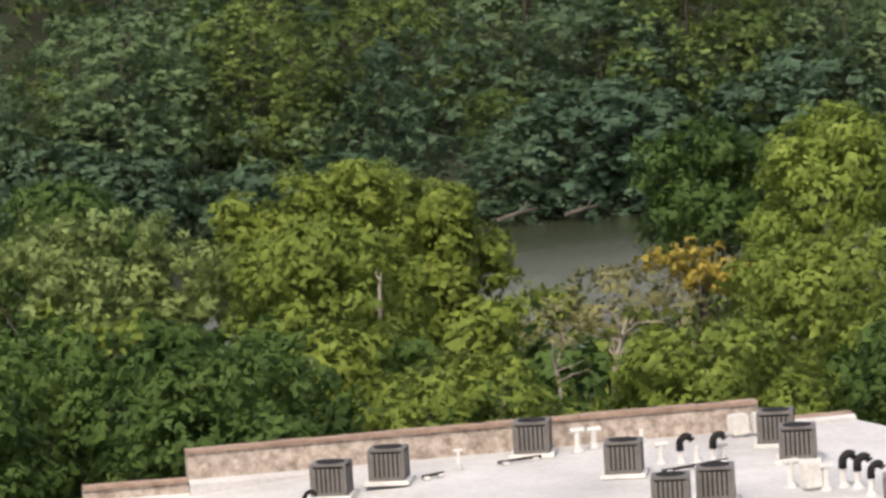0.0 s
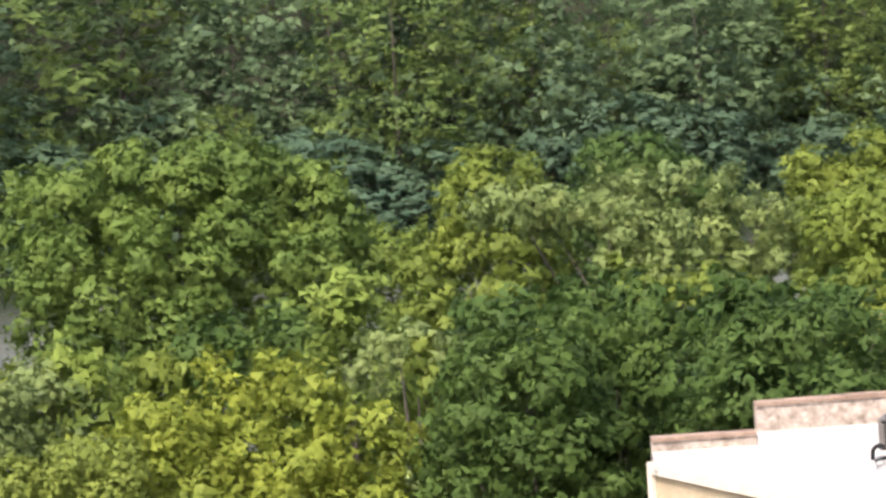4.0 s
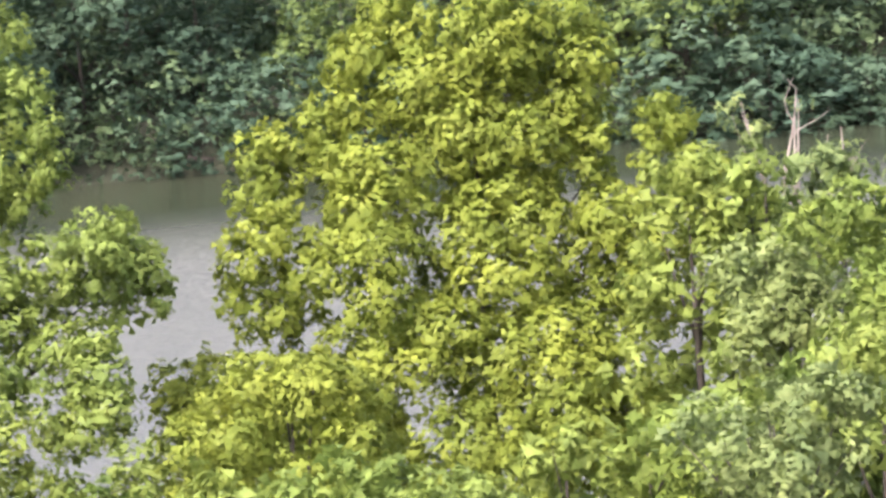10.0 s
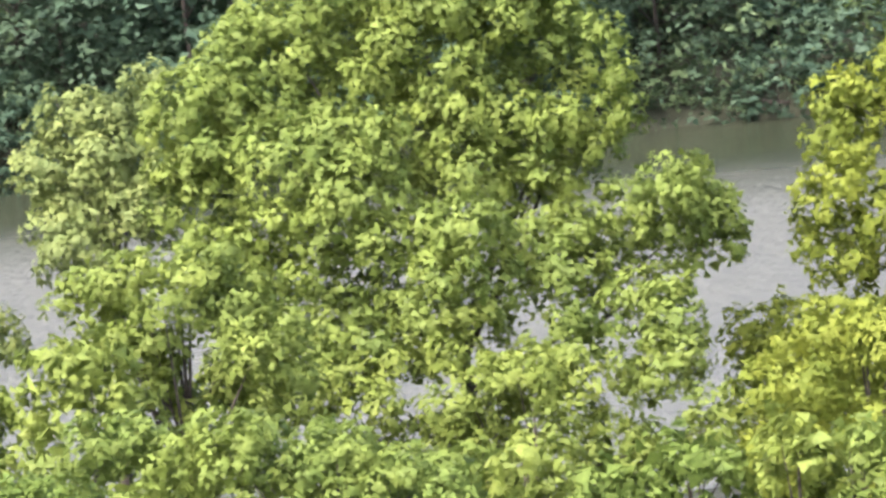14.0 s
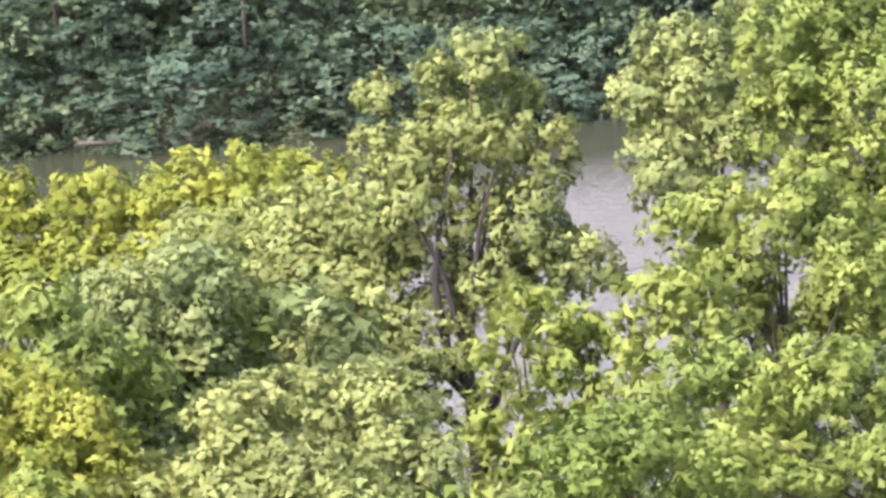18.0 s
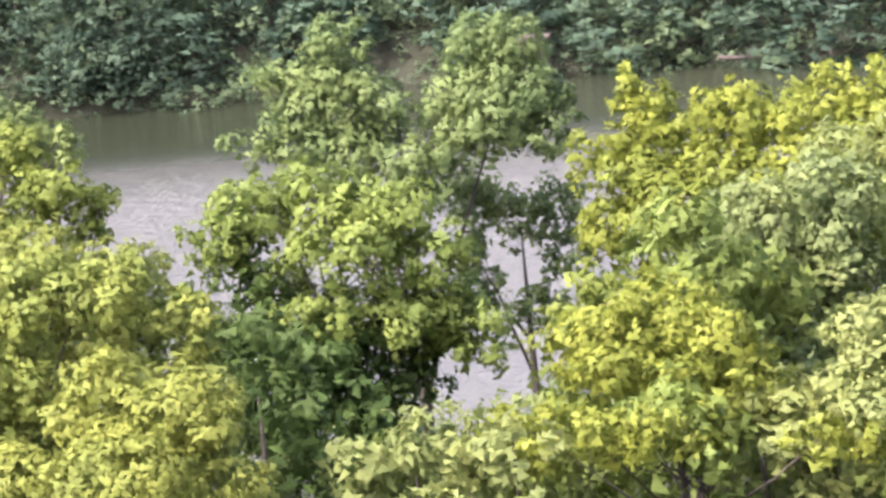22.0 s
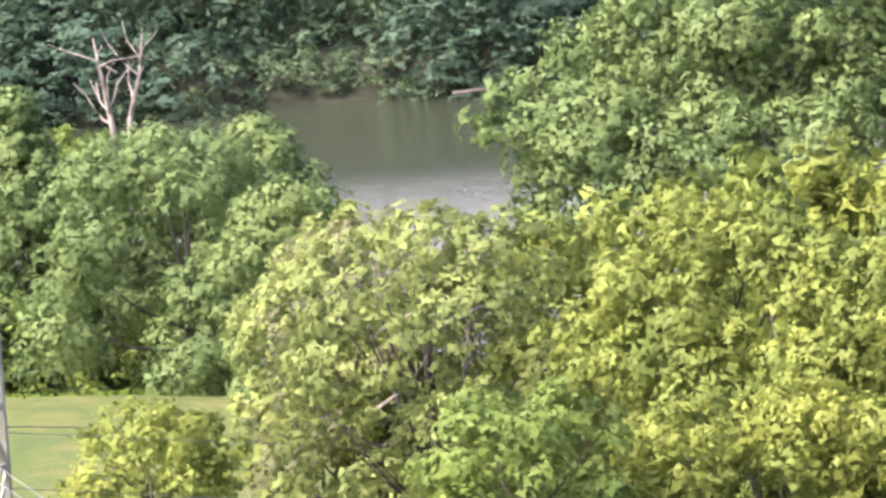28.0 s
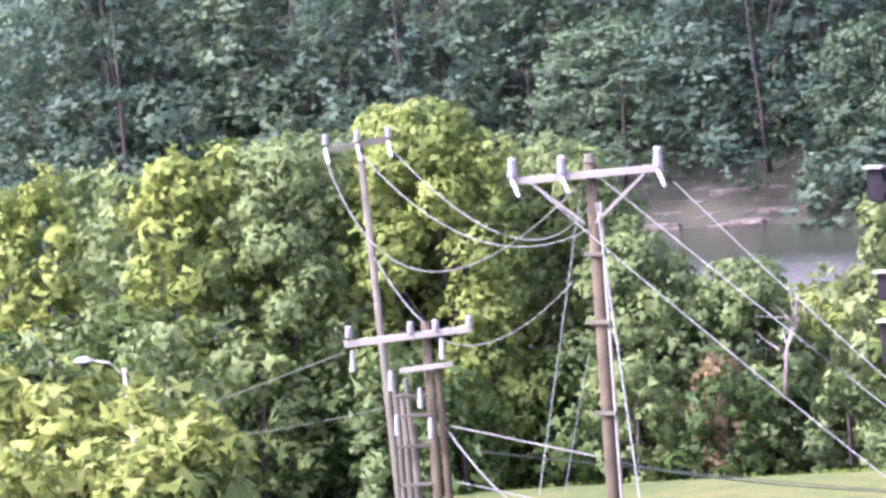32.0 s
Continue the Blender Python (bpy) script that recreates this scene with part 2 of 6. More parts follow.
def water_mat():
    mat, tree, bsdf = node_mat("river_water", 0.08)
    big, rip = noise_of(tree, 0.02, 3.0), noise_of(tree, 1.0, 4.0, 0.65)
    co = tree.nodes.new("ShaderNodeMapping")
    co.inputs["Scale"].default_value = (0.7, 1.9, 1.0)
    tree.links.new(rip.inputs["Vector"].links[0].from_socket, co.inputs["Vector"])
    tree.links.new(co.outputs[0], rip.inputs["Vector"])
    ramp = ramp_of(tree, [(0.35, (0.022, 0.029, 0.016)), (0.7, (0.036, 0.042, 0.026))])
    tree.links.new(big.outputs["Fac"], ramp.inputs["Fac"])
    bsdf.inputs["IOR"].default_value = 1.33
    bump = tree.nodes.new("ShaderNodeBump")
    tree.links.new(rip.outputs["Fac"], bump.inputs["Height"])
    tree.links.new(bump.outputs["Normal"], bsdf.inputs["Normal"])
    # wind ruffles the near half of the river, the far half lies calm under the trees
    geo = tree.nodes.new("ShaderNodeNewGeometry")
    cut = tree.nodes.new("ShaderNodeSeparateXYZ")
    tree.links.new(geo.outputs["Position"], cut.inputs[0])
    edge = tree.nodes.new("ShaderNodeMath")
    edge.operation = "MULTIPLY_ADD"
    tree.links.new(big.outputs["Fac"], edge.inputs[0])
    edge.inputs[1].default_value = 8.0
    # the calm reach is wider upstream, below the point
    gap = tree.nodes.new("ShaderNodeMath")
    gap.operation = "ADD"
    gap.inputs[1].default_value = 106.0
    tree.links.new(cut.outputs["X"], gap.inputs[0])
    off = tree.nodes.new("ShaderNodeMath")
    off.operation = "ABSOLUTE"
    tree.links.new(gap.outputs[0], off.inputs[0])
    bay = tree.nodes.new("ShaderNodeMapRange")
    bay.interpolation_type = "SMOOTHSTEP"
    for key, value in (("From Min", 8.0), ("From Max", 40.0), ("To Min", 14.0), ("To Max", 0.0)):
        bay.inputs[key].default_value = value
    tree.links.new(off.outputs[0], bay.inputs["Value"])
    line = tree.nodes.new("ShaderNodeMath")
    line.operation = "ADD"
    tree.links.new(cut.outputs["Y"], line.inputs[0])
    tree.links.new(bay.outputs[0], line.inputs[1])
    tree.links.new(line.outputs[0], edge.inputs[2])
    wind = tree.nodes.new("ShaderNodeMapRange")
    for key, value in (("From Min", 346.0), ("From Max", 338.0), ("To Min", 0.1), ("To Max", 0.8)):
        wind.inputs[key].default_value = value
    tree.links.new(edge.outputs[0], wind.inputs["Value"])
    tree.links.new(wind.outputs[0], bump.inputs["Distance"])
    gloss = tree.nodes.new("ShaderNodeMapRange")
    for key, value in (("From Min", 347.0), ("From Max", 336.0), ("To Min", 0.08), ("To Max", 0.36)):
        gloss.inputs[key].default_value = value
    tree.links.new(edge.outputs[0], gloss.inputs["Value"])
    tree.links.new(gloss.outputs[0], bsdf.inputs["Roughness"])
    # paler towards the near side: sky glare put into the base colour
    sky_glare = tree.nodes.new("ShaderNodeMapRange")
    sky_glare.inputs["From Min"].default_value, sky_glare.inputs["From Max"].default_value = 343.0, 326.0
    tree.links.new(edge.outputs[0], sky_glare.inputs["Value"])
    tree.links.new(mixed(tree, ramp.outputs["Color"], (0.108, 0.116, 0.102), sky_glare.outputs[0]), bsdf.inputs["Base Color"])
    bump.inputs["Strength"].default_value = 1.0
    return mat


wx, wy = spread([(-2500, 2500, 100)]), spread([(246, 366, 8)])
wv = [(x, y, 0.0) for y in wy for x in wx]
wf = [(j * len(wx) + i, j * len(wx) + i + 1, (j + 1) * len(wx) + i + 1, (j + 1) * len(wx) + i) for j in range(len(wy) - 1) for i in range(len(wx) - 1)]
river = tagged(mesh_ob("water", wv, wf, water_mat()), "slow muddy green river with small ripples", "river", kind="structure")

# ---- trees ----
def thing(name, x, y, z, label, category, group=""):
    ob = new(name)
    ob.matrix_world = pose(x, y, z)
    return tagged(ob, label, category, group)


def tube(path, radii, sides=6):
    """Vertices and faces of a tapering tube along a path."""
    verts, faces = [], []
    for i, p in enumerate(path):
        p = Vector(p)
        d = (Vector(path[min(i + 1, len(path) - 1)]) - Vector(path[max(i - 1, 0)])).normalized()
        a = d.orthogonal().normalized()
        b = d.cross(a)
        for k in range(sides):
            w = 2 * math.pi * k / sides
            verts.append(tuple(p + (a * math.cos(w) + b * math.sin(w)) * radii[i]))
    for i in range(len(path) - 1):
        for k in range(sides):
            faces.append((i * sides + k, i * sides + (k + 1) % sides, (i + 1) * sides + (k + 1) % sides, (i + 1) * sides + k))
    faces.append(tuple(range(sides - 1, -1, -1)))
    faces.append(tuple(range((len(path) - 1) * sides, len(path) * sides)))
    return verts, faces


def tubes_ob(name, paths, mat, parent, sides=6):
    verts, faces = [], []
    for path, radii in paths:
        v, f = tube(path, radii, sides)
        n = len(verts)
        verts += v
        faces += [tuple(i + n for i in q) for q in f]
    return mesh_ob(name, verts, faces, mat, parent, True)


def leaves_mesh(name, centres, normals, size, rng, mat, stretch=1.2, shade=None):
    """One bent leaf spray (two triangles) for each centre; shade: the normals by which it takes the light."""
    n = len(centres)
    t = rng.normal(size=(n, 3))
    t -= normals * np.sum(t * normals, 1)[:, None]
    t /= np.linalg.norm(t, axis=1)[:, None] + 1e-9
    b = np.cross(normals, t)
    s = (size * rng.uniform(0.55, 1.35, n))[:, None]
    tri_v = []
    for side in (-1.0, 1.0):
        w = rng.uniform(0, 2 * math.pi, n)[:, None]
        c = centres + (t * np.cos(w) + b * np.sin(w)) * s * 0.3 * side + normals * s * rng.uniform(-0.25, 0.25, (n, 1))
        tilt = rng.normal(size=(n, 3)) * 0.35
        p, q = t + tilt, b + tilt[:, ::-1]
        for k in range(3):
            u = w + 2.094 * k + rng.uniform(-0.35, 0.35, (n, 1))
            tri_v.append(c + (p * np.cos(u) * stretch + q * np.sin(u)) * s * 0.44)
    v = np.stack(tri_v, 1).reshape(-1, 3)
    tri = np.arange(len(v)).reshape(-1, 3)
    lit = np.repeat(normals if shade is None else shade, 6, 0)
    # every leaf's face looks the way its spray does
    face = np.cross(v[1::3] - v[0::3], v[2::3] - v[0::3])
    back = np.sum(face * lit[::3], 1) < 0
    tri[back] = tri[back][:, ::-1]
    me = join_arrays(name, v, tri, [mat])
    soft_normals(me, lit)
    return me


def soft_normals(me, lit):
    """Gives the leaves the normals of the boughs that they clothe."""
    at = me.attributes.new("custom_normal", "FLOAT_VECTOR", "POINT")
    at.data.foreach_set("vector", np.ascontiguousarray(lit, np.float32).reshape(-1))
    me.update()


def join_arrays(name, verts, tris, mats, index=None):
    """A mesh from an array of vertices and one of triangles."""
    me = bpy.data.meshes.new(name)
    me.vertices.add(len(verts))
    me.vertices.foreach_set("co", verts.reshape(-1).astype(np.float32))
    me.loops.add(3 * len(tris))
    me.loops.foreach_set("vertex_index", tris.reshape(-1).astype(np.int32))
    me.polygons.add(len(tris))
    me.polygons.foreach_set("loop_start", np.arange(0, 3 * len(tris), 3, dtype=np.int32))
    for mat in mats:
        me.materials.append(mat)
    if index is not None:
        me.polygons.foreach_set("material_index", index.astype(np.int32))
    me.update(calc_edges=True)
    return me


def lobes_of(rng, width, low, high, shape, count=0, grain=0.17):
    """Centres and radii of the boughs that make up a crown; shape: round, cone, flat, twin."""
    out = []
    rx, h = width / 2, max(0.5, high - low)
    r0 = min(2.3, max(0.5, width * grain), h * 0.42)
    n = count or max(7, int(1.0 * width * h * 0.8 / r0 ** 2))
    for i in range(n):
        k = (i + 0.5) / n
        w = i * 2.39996 + rng.uniform(-0.5, 0.5)
        if shape == "cone":
            reach = 1.0 - 0.9 * ((k - 0.3) / 0.7) ** 1.05 if k > 0.3 else 0.85 + 0.5 * k
        elif shape == "flat":
            reach = 0.85 + 0.15 * math.sin(k * 3.0) if k < 0.75 else 1.0 - (k - 0.75) * 1.8
        else:
            reach = math.sqrt(max(0.04, 1 - (1.7 * k - 0.72) ** 2))
        r = r0 * rng.uniform(0.62, 1.28)
        d = max(0.0, reach * rx * rng.uniform(0.86, 1.06) - r * rng.uniform(0.55, 0.95))
        dx = 0.0
        if shape == "twin" and k > 0.45:
            dx = rx * (0.52 if i % 2 else -0.52)
            d *= 0.5
        z = min(low + k * h * rng.uniform(0.96, 1.04), high - r * 0.9 * rng.uniform(0.8, 1.0))
        out.append((d * math.cos(w) + dx, d * math.sin(w), max(z, low + r * 0.3), r))
    return np.array(out)


def crown_mesh(name, rng, lobes, leaf, mat, dense=1.0, up=0.3, hearts=True, clump=0.0, leafy=11, fill=1.0):
    """Boughs set with round leaf clumps, each a tuft of leaf sprays."""
    clump = clump or leaf * 1.9
    cs, ns, ls = [], [], []
    for x, y, z, r in lobes:
        out = np.array([x, y, 0.0]) / (math.hypot(x, y) + 1e-6) * min(1.0, math.hypot(x, y)) + np.array([0, 0, 0.6])
        n = max(6, int(dense * 4.4 * (r / clump) ** 2))
        d = rng.normal(size=(n, 3))
        d[:, 2] = d[:, 2] * 0.85 + up
        d /= np.linalg.norm(d, axis=1)[:, None]
        d = d[d @ out > -0.55]
        n = len(d)
        q = clump * rng.uniform(0.6, 1.45, n)
        c = np.array([x, y, z]) + d * (r * rng.uniform(0.78, 1.04, n) - q * 0.4)[:, None] * np.array([1.06, 1.06, 0.88])
        # clumps that lie deep inside another bough are left out
        gap = np.linalg.norm(c[:, None, :] - lobes[None, :, :3], axis=2) / lobes[None, :, 3]
        keep = np.partition(gap, 1, axis=1)[:, 0] > 0.62 if len(lobes) > 1 else np.ones(n, bool)
        c, d, q = c[keep], d[keep], q[keep]
        m = max(3, int(leafy))
        c, d, q = np.repeat(c, m, 0), np.repeat(d, m, 0), np.repeat(q, m)
        e = rng.normal(size=(len(c), 3)) + d * 0.9 + (0, 0, 0.5)
        e /= np.linalg.norm(e, axis=1)[:, None]
        spot = c + e * (q * rng.uniform(0.5, 1.1, len(c)))[:, None]
        nn = e * 0.55 + d * 0.4 + np.array([0, 0, 0.3]) + rng.normal(size=e.shape) * 0.3
        lit = e * 0.5 + d * 0.7 + np.array([0, 0, 0.15]) + rng.normal(size=e.shape) * 0.13
        cs.append(spot)
        ns.append(nn / np.linalg.norm(nn, axis=1)[:, None])
        ls.append(lit / np.linalg.norm(lit, axis=1)[:, None])
        if hearts and dense > 0.78:
            # inner leaves that close the heart of the bough
            n = int(3.6 * (r / leaf) ** 2 * fill)
            d = rng.normal(size=(n, 3))
            d /= np.linalg.norm(d, axis=1)[:, None]
            cs.append(np.array([x, y, z]) + d * (r * rng.uniform(0.25, 0.72, n))[:, None] * (1.0, 1.0, 0.85))
            ns.append(d)
            ls.append(d)
    return leaves_mesh(name, np.concatenate(cs), np.concatenate(ns), leaf, rng, mat, shade=np.concatenate(ls))


def limbs_of(rng, lobes, low, high, width, girth, share=0.5):
    """The trunk and limbs that carry some of the boughs."""
    top = high * 0.82
    bend = rng.normal(size=2) * width * 0.03
    trunk = [(0, 0, -0.4), (bend[0] * 0.4, bend[1] * 0.4, top * 0.3), (bend[0], bend[1], top * 0.6), (bend[0] * 1.4, bend[1] * 1.4, top)]
    paths = [(trunk, [girth, girth * 0.8, girth * 0.52, girth * 0.12])]
    for x, y, z, r in lobes:
        if rng.uniform() > share * 22 / len(lobes):
            continue
        z0 = max(low * 0.5, min(top * 0.75, z * rng.uniform(0.35, 0.7)))
        k = z0 / top
        sx, sy = np.interp(k, [0, 0.6, 1], [0, bend[0], bend[0] * 1.4]), np.interp(k, [0, 0.6, 1], [0, bend[1], bend[1] * 1.4])
        g = girth * (0.62 - 0.4 * k)
        paths.append(([(sx, sy, z0), (sx * 0.5 + x * 0.45, sy * 0.5 + y * 0.45, z0 + (z - z0) * 0.42), (x * 0.98, y * 0.98, z + r * 0.5)], [g, g * 0.6, g * 0.12]))
    return paths


SEED = [100]


def tree(x, y, top, width, leaves, label, shape="round", low=0.06, leaf=0.24, dense=1.0, lobes=0, bark=None, share=0.4, name="tree", sides=6, twigs=0, group="", girth=0.0, crowns=(), forks=(), out=0.55):
    """A tree whose crown reaches the height top; low: where the crown begins, as a share of its height."""
    SEED[0] += 1
    rng = np.random.default_rng(SEED[0])
    z = ground_z(x, y)
    high = top - z
    ob = thing(name, x, y, z, label, "shrub" if name == "shrub" else "tree", group)
    ob.matrix_world = pose(x, y, z)
    leaf *= 0.86
    lob = lobes_of(rng, width, high * low, high, shape, lobes)
    if crowns:
        # heads of an uneven crown: offset, drop below the top, width, depth
        heads = []
        for dx, drop, wide, deep in crowns:
            hi = high - drop
            lo = max(0.2, hi - deep)
            head_lobes = lobes_of(rng, wide, lo, hi, "round", 0, 0.26)
            head_lobes[:, 0] += dx
            # the lower a head, the farther it leans out to the light
            lean_out = min(out * drop, 0.36 * width)
            head_lobes[:, 1] += rng.uniform(-0.08, 0.08) * width - lean_out
            head_lobes[:, 2] += 0.14 * lean_out
            heads.append(head_lobes)
        lob = np.concatenate(heads)
    tubes_ob("trunk", limbs_of(rng, lob, high * low, high, width, girth or 0.012 * high + 0.06, share), bark or BARK, ob, sides)
    crown = new("crown", crown_mesh("crown", rng, lob, leaf, LEAF[leaves], dense, hearts=share < 0.95))
    crown.parent = ob
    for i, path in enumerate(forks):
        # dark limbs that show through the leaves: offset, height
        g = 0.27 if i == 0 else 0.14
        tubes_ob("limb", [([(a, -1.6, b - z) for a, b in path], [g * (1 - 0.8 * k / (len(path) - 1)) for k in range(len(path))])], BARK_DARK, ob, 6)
    if twigs:
        for i in range(twigs):
            bx, by, bz, br = lob[rng.integers(len(lob) // 2, len(lob))]
            d = rng.normal(size=3) * (0.5, 0.5, 0.3) + (0, 0, 0.55)
            p = [np.array([bx, by, bz - br * 0.5])]
            for k in range(3):
                d = d + rng.normal(size=3) * 0.3
                p.append(p[-1] + d * min(br, 1.3) * 0.5)
            tubes_ob("twig", [([tuple(q) for q in p], [0.06, 0.045, 0.03, 0.012])], BARK_PALE, ob, 4)
    return ob



# ---- the near bank's trees, upstream to downstream ----
tree(-77.0, 225.2, 13.8, 5.7, "dusty", "green tree at the end of the meadow")
tree(-64.6, 194.6, 16.8, 7.4, "dry", "thin tree with brown dead twigs", dense=0.6, twigs=10)
tree(-105.7, 235.4, 10.3, 2.7, "rust", "small shrub with rusty leaves", name="shrub")
tree(69.0, 227.8, 16.1, 6.1, "green", "green tree between taller neighbours")
tree(84.8, 203.0, 16.4, 6.2, "olive", "grey-olive tree with thin leaves", dense=0.7)
tree(86.2, 198.1, 16.4, 5.6, "olive", "olive tree below a dead one", dense=0.7)
tree(-114.6, 242.3, 17.6, 7.6, "dusty", "light green tree behind the utility poles")
tree(-122.2, 238.5, 18.8, 6.9, "dusty", "light green tree behind the utility poles")
tree(77.1, 225.2, 18.7, 8.6, "deep", "dense dark green tree behind the nearer trees")
tree(86.0, 219.8, 18.9, 6.7, "olive", "olive green tree with a rounded top")
tree(76.4, 199.9, 19.6, 8.4, "olive", "yellowish olive tree in thin summer leaf", dense=0.8)
tree(84.5, 209.6, 19.1, 3.9, "olive", "slim olive green tree beside broader ones", shape="cone")
tree(84.8, 197.6, 17.6, 7.7, "dry", "half-dead grey tree with bare branches", dense=0.45, share=0.9, bark=BARK_PALE, twigs=12)
tree(99.9, 213.8, 19.9, 7.3, "green", "tall light green tree beside the river")
tree(90.1, 194.1, 18.3, 7.7, "olive", "broad olive green tree in leaf")
tree(60.6, 180.1, 19.4, 5.9, "deep", "dark green bushy tree behind the flat-roofed building", shape="flat")
tree(64.3, 174.5, 19.9, 6.7, "deep", "dark bushy tree behind the flat-roofed building", shape="flat")
tree(69.7, 172.4, 19.2, 6.7, "olive", "grey-green bushy tree behind the flat-roofed building", shape="flat", dense=0.7)
tree(75.5, 170.0, 19.6, 6.7, "olive", "olive green bushy tree behind the flat-roofed building", shape="flat")
tree(80.4, 167.7, 19.7, 5.7, "deep", "dark green tree behind the flat-roofed building")
tree(68.7, 215.3, 19.7, 6.6, "olive", "dull olive green tree in leaf", dense=0.85)
tree(57.3, 177.0, 19.4, 6.7, "deep", "dark green tree beside the flat-roofed building")
tree(44.3, 210.4, 14.3, 6.1, "olive", "grey-green tree in the undergrowth")
tree(16.1, 205.4, 13.4, 7.4, "lime", "yellowish green tree in full leaf")
tree(-7.4, 191.9, 12.5, 6.9, "green", "fresh green low tree")
tree(19.0, 189.1, 12.0, 5.5, "fresh", "low green tree below the sycamore", shape="flat")
tree(6.6, 211.9, 11.7, 7.6, "fresh", "thin green tree over the shining water", dense=0.55)
tree(-60.9, 188.4, 17.9, 10.9, "cream", "pale thin tree with brownish twigs", dense=0.75, share=0.9, twigs=8)
tree(-52.3, 168.1, 15.8, 5.7, "green", "bright green bush below thin branches", shape="flat")
tree(-86.1, 239.0, 14.0, 10.9, "dusty", "dense dark green tree at the meadow edge", low=0.0)
tree(-65.6, 178.3, 14.4, 5.4, "gold", "olive bush beside the meadow", shape="flat")
tree(-102.1, 243.5, 14.5, 3.4, "dusty", "slim green tree at the river edge", shape="cone")
tree(-94.3, 246.6, 14.9, 5.4, "dusty", "green tree at the river edge", shape="cone")
tree(-85.5, 247.7, 13.0, 5.8, "dusty", "green tree at the river edge")
tree(-107.1, 241.3, 12.8, 5.9, "dusty", "low green tree at the river edge")
tree(-116.9, 236.7, 19.9, 8.6, "fresh", "tall light green tree at the river edge")
tree(-122.0, 234.1, 19.2, 7.7, "dusty", "light green tree at the river edge")
tree(-110.7, 239.7, 14.1, 7.2, "dusty", "green tree at the river edge")
tree(-51.5, 91.5, 32.2, 5.8, "gold", "dense yellow-green crown of large leaf sprays", leaf=0.24, dense=1.2, crowns=[(-0.7, 0.0, 2.2, 3.3), (0.2, 0.4, 2.0, 2.5), (1.2, 0.7, 2.3, 2.5), (2.2, 1.0, 2.0, 2.1), (2.7, 1.3, 1.4, 1.3), (0.4, 1.2, 5.6, 2.5), (-2.1, 0.2, 2.7, 3.3)])
tree(24.0, 224.7, 21.7, 17.1, "lime", "tall yellow-green sycamore beside the river", leaf=0.25, crowns=[(-1.6, -0.0, 2.6, 2.3), (0.9, 0.0, 3.4, 2.7), (3.1, 0.8, 3.4, 3.7), (-3.2, 1.4, 3.0, 3.1), (-0.4, 1.7, 4.8, 3.5), (-4.4, 3.3, 2.4, 2.7), (-6.4, 4.0, 2.5, 3.1), (-3.3, 4.8, 4.8, 3.1), (0.5, 3.7, 5.2, 4.3), (3.2, 3.6, 3.2, 3.5), (5.9, 4.0, 2.4, 3.1), (6.9, 6.1, 3.4, 3.1), (-6.9, 6.3, 3.4, 4.3), (-4.2, 7.2, 4.8, 3.5), (0.3, 6.9, 6.0, 3.9), (4.2, 7.1, 4.8, 4.3), (-2.4, 9.9, 6.0, 3.1), (1.8, 10.5, 6.5, 3.5), (-0.2, 12.7, 7.3, 3.9), (4.0, 12.9, 4.9, 3.9)])
tree(17.2, 221.5, 11.2, 9.2, "lime", "low yellow-green tree spreading over the shining water", dense=0.85, crowns=[(-2.4, -0.0, 4.4, 2.7), (0.6, 0.3, 4.4, 3.1), (-0.8, 2.1, 7.9, 2.7), (2.4, 1.5, 4.0, 3.5)])
tree(35.7, 235.3, 16.1, 4.9, "pale", "thin tree with bare twigs above the river", bark=BARK_PALE, twigs=8, share=1.0, leaf=0.22, crowns=[(-1.6, 0.1, 1.3, 1.0), (-0.9, 1.0, 1.5, 1.5), (0.5, 0.0, 0.6, 0.7), (1.2, 1.2, 0.7, 0.6), (1.6, 2.0, 2.1, 1.9), (-0.2, 3.4, 3.0, 2.5), (1.3, 3.6, 2.5, 2.1)])
tree(31.0, 206.5, 15.3, 4.9, "pale", "pale green tree with drooping leaf sprays", crowns=[(-0.6, 0.0, 3.3, 1.6), (0.9, 1.0, 3.4, 2.2), (-0.9, 1.4, 2.6, 2.5)])
tree(27.1, 184.0, 15.0, 5.7, "pale", "pale green tree with drooping sprays", crowns=[(-1.2, 0.6, 3.7, 1.3), (1.2, -0.0, 3.0, 1.5), (0.3, 1.5, 4.3, 1.9)])
tree(38.1, 202.7, 17.4, 16.0, "green", "broad fresh green tree in leaf", crowns=[(-5.7, 0.2, 3.7, 2.8), (-3.0, 0.0, 4.0, 2.9), (-0.2, 0.1, 4.4, 3.2), (2.4, 1.2, 4.1, 2.9), (4.8, 2.2, 4.1, 2.9), (-4.2, 2.2, 5.1, 3.6), (-0.9, 2.5, 5.5, 3.6), (2.7, 3.5, 5.5, 3.6), (6.0, 4.5, 3.7, 2.9), (-6.0, 4.5, 4.4, 2.1)])
tree(49.1, 228.7, 16.7, 9.2, "olive", "dull olive tree at the river edge", crowns=[(-3.0, 0.3, 3.3, 2.6), (0.0, 0.3, 2.9, 2.8), (2.5, 0.0, 2.9, 3.2), (3.0, 2.2, 3.3, 2.4), (0.7, 2.4, 3.7, 2.8), (-1.6, 1.6, 3.3, 2.8)])
tree(41.7, 232.1, 15.1, 7.5, "dry", "thin grey-green tree with bare twigs", dense=0.6, twigs=12, bark=BARK_PALE, crowns=[(-2.2, 0.5, 2.5, 1.6), (-0.5, 0.1, 3.8, 2.0), (2.2, 0.0, 3.8, 2.7)])
